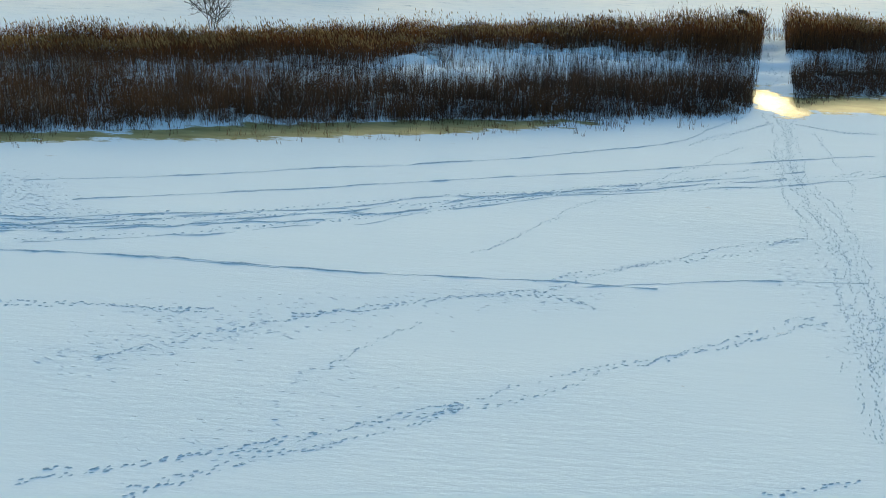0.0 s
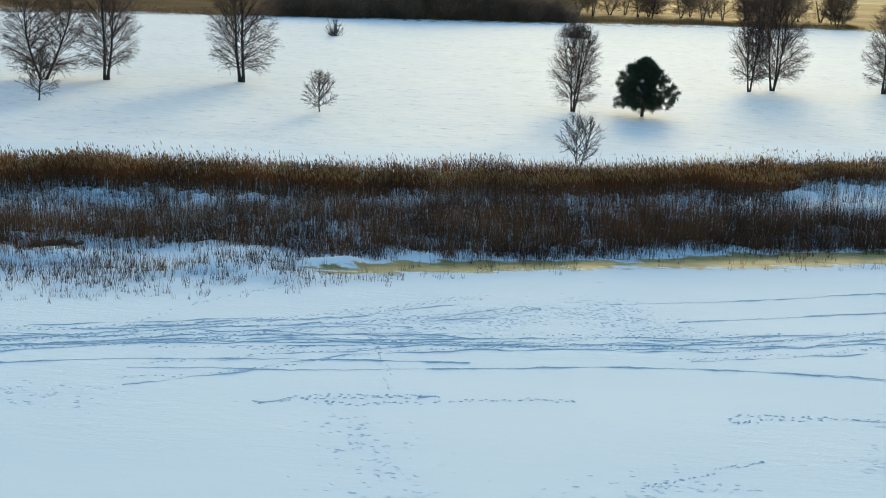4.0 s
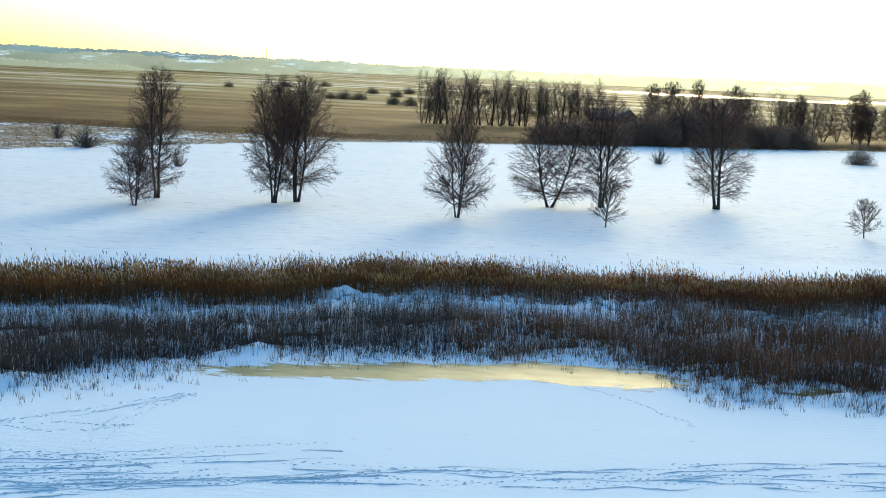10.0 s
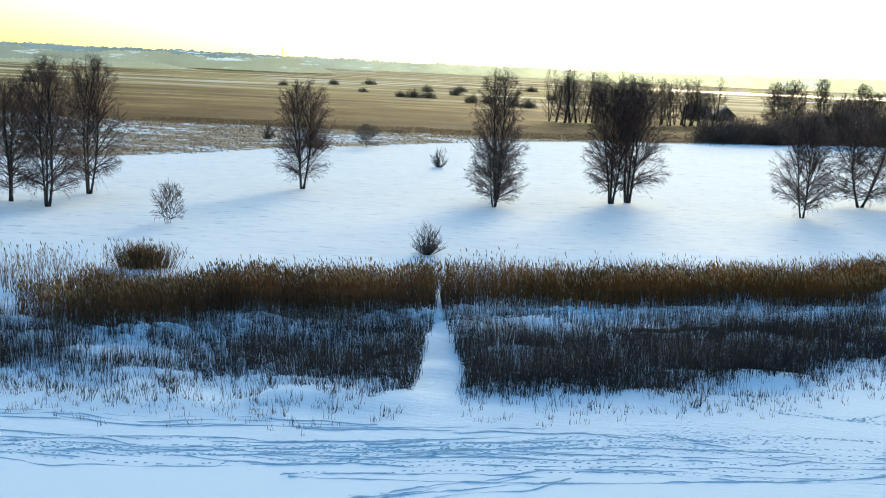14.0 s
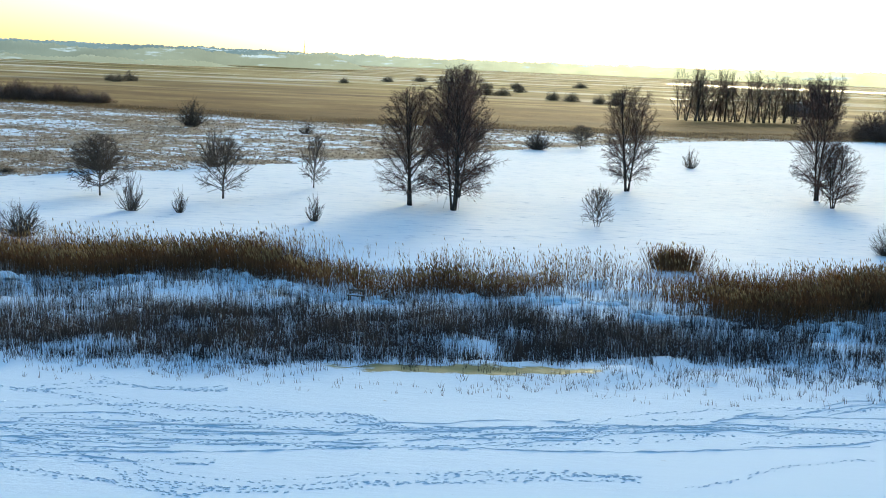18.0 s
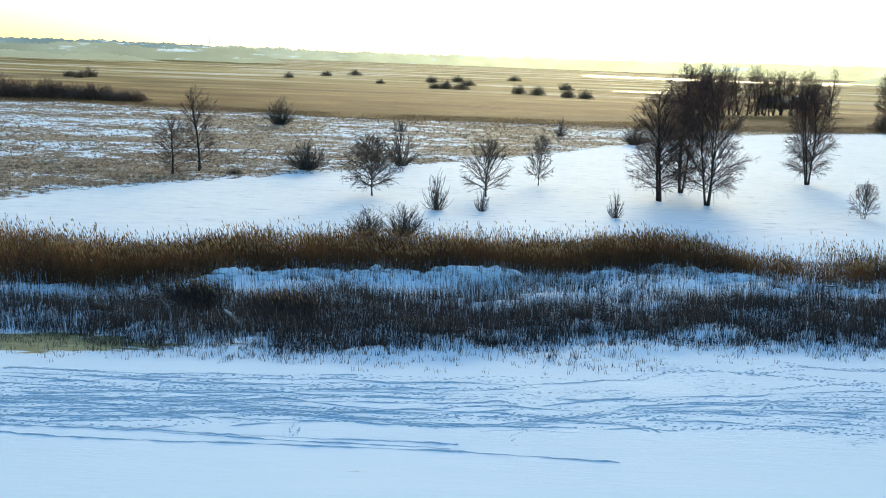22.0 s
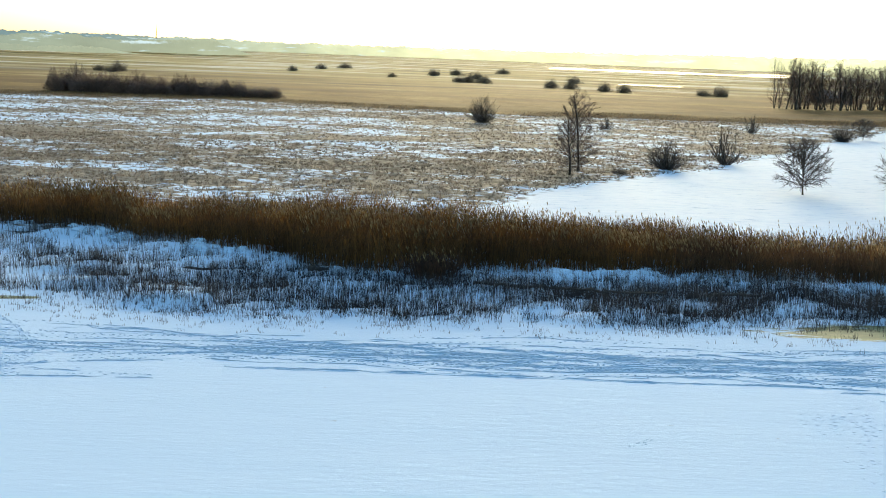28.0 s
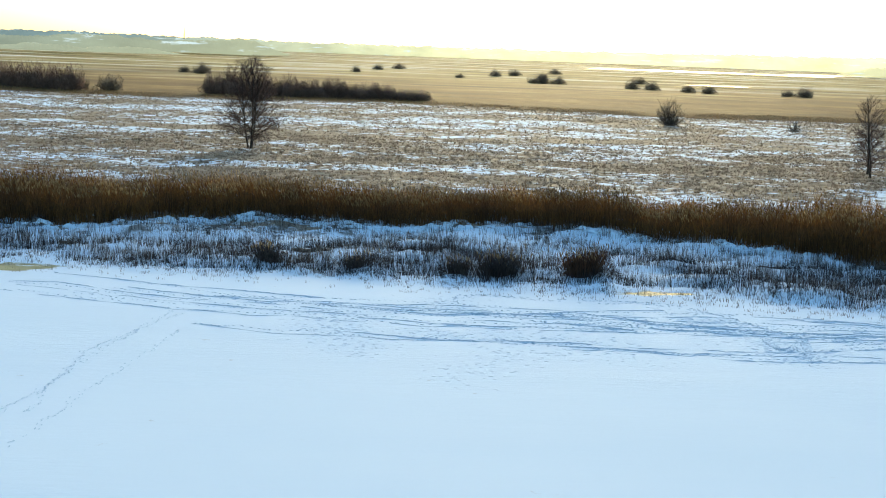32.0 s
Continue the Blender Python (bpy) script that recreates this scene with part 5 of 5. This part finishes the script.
trail("churn", 60, (-20.3, 26.3), (-19.1, 27.4), (-17.8, 29.4), (-15.7, 30.4))
trail("churn", 70, (-11, 30.5), (-9, 32.4), (-5.7, 35), (-3.9, 35))
trail("ski", 4, (-42.3, 37.8), (-39.1, 39.1), (-36, 39.1), (-33, 40.5), (-26.5, 42.4), (-19.6, 46.8))
trail("churn", 50, (-38.2, 33.2), (-36.7, 33), (-33.2, 33.6))
trail("prints", 1, (-29.3, 33.5), (-28.1, 34.5), (-25.9, 34.8), (-22.8, 35.3))
trail("ski", 5, (-83.2, 24.3), (-78.1, 25.1), (-74.6, 26.8), (-70.8, 28.5), (-67.5, 29.7))
trail("ski", 4, (-81.4, 23.1), (-74.7, 25.7), (-67.9, 28.1))
# ripple and debris marks on the meadow, built as footprint churn
trail("churn", 130, (-48.8, 83.1), (-42.7, 85.2), (-37.4, 84.6), (-33.1, 83.7))
trail("churn", 90, (-47.6, 84.9), (-42, 86.4), (-35.9, 86), (-32, 85.7))
trail("prints", 3, (16.9, 72), (18.2, 78), (19.4, 84), (20.6, 90))
trail("prints", 2, (21.1, 93.8), (20.9, 96.9), (20.9, 100.3), (22.6, 104.9))


# ---- distance: woods and the last ridge with painted haze, a white lake, village roofs ----
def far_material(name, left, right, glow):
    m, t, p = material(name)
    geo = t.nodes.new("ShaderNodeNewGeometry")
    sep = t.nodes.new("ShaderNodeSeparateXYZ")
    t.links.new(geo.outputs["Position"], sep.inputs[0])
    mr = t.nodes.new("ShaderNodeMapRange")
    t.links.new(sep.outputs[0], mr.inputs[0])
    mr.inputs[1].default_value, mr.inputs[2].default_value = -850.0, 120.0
    # pale left, golden right: distance haze and sun glow put into the colour
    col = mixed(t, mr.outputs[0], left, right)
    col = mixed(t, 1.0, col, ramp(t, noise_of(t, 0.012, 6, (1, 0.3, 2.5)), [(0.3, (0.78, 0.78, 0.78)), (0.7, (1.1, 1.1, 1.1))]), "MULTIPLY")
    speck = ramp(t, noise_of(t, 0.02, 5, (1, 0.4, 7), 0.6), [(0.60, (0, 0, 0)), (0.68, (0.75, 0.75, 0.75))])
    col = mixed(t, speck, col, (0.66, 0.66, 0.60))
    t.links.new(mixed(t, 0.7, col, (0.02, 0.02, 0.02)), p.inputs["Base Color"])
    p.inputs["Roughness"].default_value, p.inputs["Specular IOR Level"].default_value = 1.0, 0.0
    # woods and ridge also emit the haze colour, though they are no lamps
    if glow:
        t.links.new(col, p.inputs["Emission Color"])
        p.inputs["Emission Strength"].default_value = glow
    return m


def wood_band(name, dist, az0, az1, top, deep, mat, seed, label, kind_):
    """A long low body of woodland with an uneven crown line, seen far off."""
    n = int((az1 - az0) * 36)
    az = np.radians(np.linspace(az0, az1, n))
    s = np.degrees(az)
    h = top(s) + (fbm(s, s * 0, seed, 0.55) - 0.5) * 5.0 * (dist / 2500) + (smooth_noise(s, s * 0, seed + 5, 0.16) - 0.5) * 2.0 * (dist / 2500) + (smooth_noise(s, s * 0, seed + 6, 0.06) - 0.5) * 2.6 * (dist / 2500)
    h = np.maximum(h * np.clip((s - az0) / 1.5, 0, 1) * np.clip((az1 - s) / 1.5, 0, 1), 0.2)
    rows = []
    for d, f in ((0, -0.1), (0, 0.55), (deep * 0.15, 0.9), (deep * 0.5, 1.0), (deep, 0.9), (deep, -0.1)):
        rr = dist + d
        rows.append(np.stack([-100 + np.sin(az) * rr, np.cos(az) * rr, h * f], 1))
    V = np.concatenate(rows)
    i, j = np.meshgrid(np.arange(n - 1), np.arange(5))
    k = (j * n + i).ravel()
    F = np.concatenate([np.stack([k, k + 1, k + n + 1], 1), np.stack([k, k + n + 1, k + n], 1)])
    return tagged(new(name, mesh_of(name, V, F, [mat])), label, "woodland", "", kind_)


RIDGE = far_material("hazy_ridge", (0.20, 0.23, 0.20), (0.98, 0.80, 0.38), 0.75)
HAZY_WOODS = far_material("haze_tinted_woods", (0.17, 0.19, 0.15), (0.66, 0.55, 0.28), 0.72)
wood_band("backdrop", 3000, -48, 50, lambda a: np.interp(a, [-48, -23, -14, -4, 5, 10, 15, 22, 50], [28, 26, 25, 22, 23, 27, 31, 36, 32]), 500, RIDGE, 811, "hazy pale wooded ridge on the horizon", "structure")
wood_band("backdrop", 1500, -46, -9, lambda a: 14 + 2 * np.sin(a), 120, HAZY_WOODS, 821, "low hazy woodland below the ridge", "structure")
wood_band("backdrop", 1150, -46, -15, lambda a: 4 + 1.0 * np.sin(a * 1.7), 50, HAZY_WOODS, 831, "low hazy woodland below the ridge", "structure")
wood_band("backdrop", 1700, 16, 46, lambda a: 14 + 3 * np.sin(a), 150, HAZY_WOODS, 841, "low hazy woodland below the ridge", "structure")

LAKE, lt, lp = material("bright_ice")
lt.links.new(ramp(lt, noise_of(lt, 0.02, 4, (0.3, 1, 1)), [(0.3, (0.45, 0.42, 0.33)), (0.7, (0.62, 0.58, 0.46))]), lp.inputs["Base Color"])
lp.inputs["Roughness"].default_value = 0.3


def far_water(x0, x1, y, wide, seed):
    n = 40
    u = np.linspace(0, 1, n)
    x = x0 + (x1 - x0) * u
    half = wide * (np.sin(math.pi * u) ** 0.5) * (0.6 + 0.8 * fbm(x, x * 0, seed, 60.0)) + 0.5
    mid = y + (fbm(x, x * 0 + 7, seed, 90.0) - 0.5) * wide
    V = np.concatenate([np.stack([x, mid - half, x * 0 - 1.9], 1), np.stack([x, mid + half, x * 0 - 1.9], 1)])
    k = np.arange(n - 1)
    F = np.concatenate([np.stack([k, k + 1, k + n + 1], 1), np.stack([k, k + n + 1, k + n], 1)])
    tagged(new("water", mesh_of("water", V, F, [LAKE])), "distant frozen lake shining white under the low sun", "water", "", "structure")


far_water(10, 300, 1500, 110, 5)
far_water(-65, -30, 648, 5, 6)
far_water(320, 700, 1750, 130, 7)


# ---- houses ----
PLASTER, ht_, hp_ = material("pale_plaster")
ht_.links.new(ramp(ht_, noise_of(ht_, 1.5, 4), [(0.3, (0.78, 0.68, 0.5)), (0.7, (0.86, 0.76, 0.58))]), hp_.inputs["Base Color"])
TIMBER = bark_material("weathered_timber", [(0.3, (0.05, 0.038, 0.028)), (0.7, (0.15, 0.115, 0.085))], 2.0)
ROOF, rt_, rp_ = material("dark_roof")
rt_.links.new(ramp(rt_, noise_of(rt_, 2.0, 4), [(0.3, (0.05, 0.04, 0.04)), (0.7, (0.12, 0.10, 0.09))]), rp_.inputs["Base Color"])
GLASS, gt_, gp_ = material("window_glass")
gp_.inputs["Base Color"].default_value, gp_.inputs["Roughness"].default_value = (0.03, 0.04, 0.05, 1), 0.08


def block(name, x, y, z, sx, sy, sz, mat, parent):
    bm = bmesh.new()
    bmesh.ops.create_cube(bm, size=1, matrix=Matrix.Translation((x, y, z)) @ Matrix.Diagonal((sx, sy, sz, 1)))
    me = bpy.data.meshes.new(name)
    bm.to_mesh(me), bm.free()
    me.materials.append(mat)
    return part(name, me, parent)


def build_house(x, y, turn, length, deep, eave, ridge, label, wall, cover):
    e = new("house")
    e.matrix_world = pose(x, y, float(ground_height(np.array([x], float), np.array([y], float))[0]) - 0.1, 0, 0, turn)
    a, b = length / 2, deep / 2
    v = [(-a, -b, 0), (a, -b, 0), (a, b, 0), (-a, b, 0), (-a, -b, eave), (a, -b, eave), (a, b, eave), (-a, b, eave), (-a, 0, ridge), (a, 0, ridge)]
    f = [(0, 1, 5), (0, 5, 4), (2, 3, 7), (2, 7, 6), (1, 2, 6), (1, 6, 5), (5, 6, 9), (3, 0, 4), (3, 4, 7), (4, 8, 7)]
    part("wall", mesh_of("wall", np.array(v, float), np.array(f), [wall]), e)
    o, k = 0.4, 0.18
    s = (ridge - eave) / b
    rv = []
    for yy, zz in ((-b - o, eave - o * s), (0, ridge), (b + o, eave - o * s)):
        for lift in (0.02, k):
            rv += [(-a - o, yy, zz + lift), (a + o, yy, zz + lift)]
    rf = [(0, 1, 5), (0, 5, 4), (2, 7, 3), (2, 6, 7), (4, 5, 9), (4, 9, 8), (6, 11, 7), (6, 10, 11), (0, 2, 3), (0, 3, 1), (8, 9, 11), (8, 11, 10), (0, 4, 6), (0, 6, 2), (4, 8, 10), (4, 10, 6), (1, 7, 5), (1, 3, 7), (5, 11, 9), (5, 7, 11)]
    roof = part("roof", mesh_of("roof", np.array(rv, float), np.array(rf), [cover]), e)
    block("chimney", a * 0.4, b * 0.2, ridge + 0.3, 0.6, 0.6, 1.2, PLASTER, roof)
    for i in range(3 if wall is TIMBER else 0):
        block("window", -a * 0.6 + i * a * 0.6, -b - 0.02, eave * 0.55, 1.0, 0.08, 1.1, GLASS, e)
    return tagged(e, label, "house", "houses")


build_house(-45.6, 392, 15, 7.0, 5.5, 1.8, 4.2, "dark timber farmhouse with a gable roof behind bare trees", TIMBER, ROOF)
build_house(-37.5, 396, -70, 7.0, 5.5, 1.8, 4.0, "dark timber farmhouse with a gable roof behind bare trees", TIMBER, ROOF)

# ---- radio mast on the ridge ----
def build_mast(az, d, h):
    e = new("radio_mast")
    e.matrix_world = pose(-100 + math.sin(radians(az)) * d, math.cos(radians(az)) * d, 18)
    seg = [(sx * 1.6, sy * 1.6, 0, 0, 0, h, 0.35, 0.25) for sx, sy in ((-1, -1), (1, -1), (0, 1.2))]
    for sg in seg:
        part("leg", mesh_of("leg", *tubes([sg], 5), [ROOF]), e)
    part("antenna", mesh_of("antenna", *tubes([(0, 0, h - 1, 0, 0, h + 9, 0.3, 0.12)], 5), [ROOF]), e)
    return tagged(e, "thin steel radio mast on the far ridge", "mast")


build_mast(-11.4, 2900, 26)


# ---- driftwood, fallen stems and ice-edge cracks built as stems ----
def build_log(points, r, seed, label, branches=2):
    rs = np.random.RandomState(seed)
    e = new("log_or_ice_crack")
    p = np.asarray(points, float)
    z0 = float(ground_height(p[:1, 0], p[:1, 1])[0])
    e.matrix_world = pose(p[0, 0], p[0, 1], z0)
    q = p - p[0]
    t = np.linspace(0, len(q) - 1, 4 * len(q))
    x, y = np.interp(t, range(len(q)), q[:, 0]), np.interp(t, range(len(q)), q[:, 1])
    x, y = x + rs.normal(0, 0.05, len(t)), y + rs.normal(0, 0.13, len(t))
    z = r * 0.7 + np.abs(rs.normal(0, 0.04, len(t)))
    rad = np.linspace(r, r * 0.55, len(t)) * rs.uniform(0.85, 1.2, len(t))
    part("stem", mesh_of("stem", *pipe(np.stack([x, y, z], 1), rad), [DARK_BARK]), e)
    for b in range(branches):
        i = rs.randint(1, len(t) - 1)
        a = rs.rand() * 6.28
        part("branch", mesh_of("branch", *tubes([(x[i], y[i], z[i], x[i] + math.cos(a) * 0.5, y[i] + math.sin(a) * 0.3, z[i] + 0.3, r * 0.4, r * 0.15)], 5), [DARK_BARK]), e)
    return tagged(e, label, "log", "driftwood")


LOG = "dark wet driftwood logs and ice-edge cracks lying in snow among reeds"
for i, (pts, r) in enumerate(([((-75.7, 46.1), (-73.5, 47.0)), 0.13], [((-70.1, 49.5), (-69.1, 50.3), (-67.7, 51.4)), 0.13], [((-63.6, 52.4), (-61.3, 53.1)), 0.11], [((-89.5, 42.2), (-85.7, 44.0)), 0.12],
                              # the long winding stem from x -188.6 is an ice-edge crack built as wood
                              [((-84.4, 44.9), (-83.0, 45.8)), 0.12], [((-100.4, 34.9), (-99.2, 36.6)), 0.10], [((-41.9, 50.6), (-41.1, 51.4), (-39.9, 51.4)), 0.18], [((-188.6, 26.8), (-187.2, 26.2), (-184.8, 26.1), (-182.9, 25.3), (-180.1, 25.1)), 0.08],
                              [((-179.0, 25.5), (-175.5, 26.1)), 0.10], [((-196.3, 29.3), (-195.5, 29.0)), 0.14], [((-202.4, 29.8), (-200.0, 29.9)), 0.10], [((-166.0, 25.5), (-164.9, 25.5)), 0.14], [((-226.5, 30.6), (-224.6, 31.0)), 0.14],
                              [((-238.5, 30.7), (-237.0, 30.4)), 0.10], [((-49.6, 39.0), (-48.7, 38.4)), 0.035], [((20.9, 76.1), (23.2, 76.9), (25.0, 77.6)), 0.12])):
    build_log(pts, r, 900 + i, LOG)


# ---- single thick reed clumps ----
def reed_clump(x, y, wide, tall, n, mat, seed, label):
    rs = np.random.RandomState(seed)
    n = n * 2
    px, py = x + rs.normal(0, wide * 0.17, n), y + rs.normal(0, wide * 0.11, n)
    v, f, p = stalks(px, py, tall * rs.uniform(0.6, 1.1, n), seed, 0.2, 0.014, 0.1, 2)
    e = new("reed_clump")
    part("tuft", mesh_of("tuft", v, [f, p], [mat, REED_PLUME]), e)
    tagged(e, label, "reeds", "reed clumps")


for x, y, wide, tall, n in ((-212.0, 26.4, 2.3, 1.3, 420), (-216.1, 26.3, 2.2, 1.15, 320), (-218.2, 26.0, 1.8, 0.8, 160), (-223.1, 26.5, 1.5, 0.75, 130), (-227.5, 28.0, 1.8, 0.8, 180), (-190.5, 29, 3.0, 1.3, 380), (-162, 27.5, 3.0, 1.1, 420), (-158, 26.5, 4.0, 1.0, 500)):
    reed_clump(x, y, wide, tall, n, REED_MID if tall > 1.2 else REED_LOW, int(-x * 10), "dense dark reddish-brown reed clump standing in snow")
reed_clump(-115.0, 53.0, 3.8, 1.4, 380, REED_DULL, 77, "upright clump of pale reeds beyond the reed belt")


# ---- leaning trunks ----
def build_leaning_log(points, radii, mat, label):
    """A trunk that leans with one end in the air; its low end lies on the snow."""
    p = np.asarray(points, float)
    e = new("leaning_log")
    e.matrix_world = pose(p[-1, 0], p[-1, 1], float(ground_height(p[-1:, 0], p[-1:, 1])[0]))
    q = p - [p[-1, 0], p[-1, 1], 0]
    t = np.linspace(0, len(q) - 1, 5 * len(q))
    line = np.stack([np.interp(t, range(len(q)), q[:, k]) for k in range(3)], 1)
    rad = np.interp(t, [0, len(q) - 1], radii) * np.random.RandomState(7).uniform(0.85, 1.15, len(t))
    part("stem", mesh_of("stem", *pipe(line, rad, 9), [mat]), e)
    stub = line[len(line) // 2]
    part("branch_stub", mesh_of("branch_stub", *tubes([(*stub, stub[0] + 0.12, stub[1] - 0.15, stub[2] + 0.22, radii[1] * 0.4, radii[1] * 0.2)], 6), [mat]), e)
    return tagged(e, label, "log", "driftwood")


PALE_BARK = bark_material("peeled_pale_wood", [(0.3, (0.38, 0.35, 0.32)), (0.7, (0.68, 0.65, 0.62))])
build_leaning_log([(18.4, 91.8, 1.35), (18.9, 91.8, 1.3), (19.4, 91.7, 0.9), (19.9, 91.6, 0.12)], (0.17, 0.22), DARK_BARK, "thick dark trunk leaning out of reeds beside the trodden gap")
build_leaning_log([(-160.15, 24.1, 0.75), (-159.8, 24.0, 0.5), (-159.35, 23.8, 0.06)], (0.05, 0.09), PALE_BARK, "pale peeled log leaning among dark broken reeds")


# ---- bench in the reeds ----
def build_bench(x, y, turn):
    e = new("wooden_bench")
    e.matrix_world = pose(x, y, float(ground_height(np.array([x]), np.array([y]))[0]) - 0.05, 0, 0, turn)
    block("seat", 0, -0.02, 0.30, 0.80, 0.22, 0.045, TIMBER, e)
    block("backrest", 0, 0.14, 0.52, 0.80, 0.035, 0.09, TIMBER, e)
    for side in (-0.34, 0.34):
        block("leg", side, -0.08, 0.14, 0.06, 0.06, 0.28, TIMBER, e)
        block("post", side, 0.175, 0.28, 0.05, 0.035, 0.57, TIMBER, e)
    part("snow_cover", mesh_of("snow_cover", *pipe([(-0.36, -0.02, 0.32), (-0.2, -0.03, 0.325), (0.1, -0.02, 0.33), (0.35, -0.02, 0.32)], [0.015, 0.035, 0.03, 0.01], 8), [GROUND]), e, "thin snow lying on the seat")
    return tagged(e, "weathered wooden bench half hidden in brown reeds", "bench")


build_bench(-131.3, 37.6, -12)
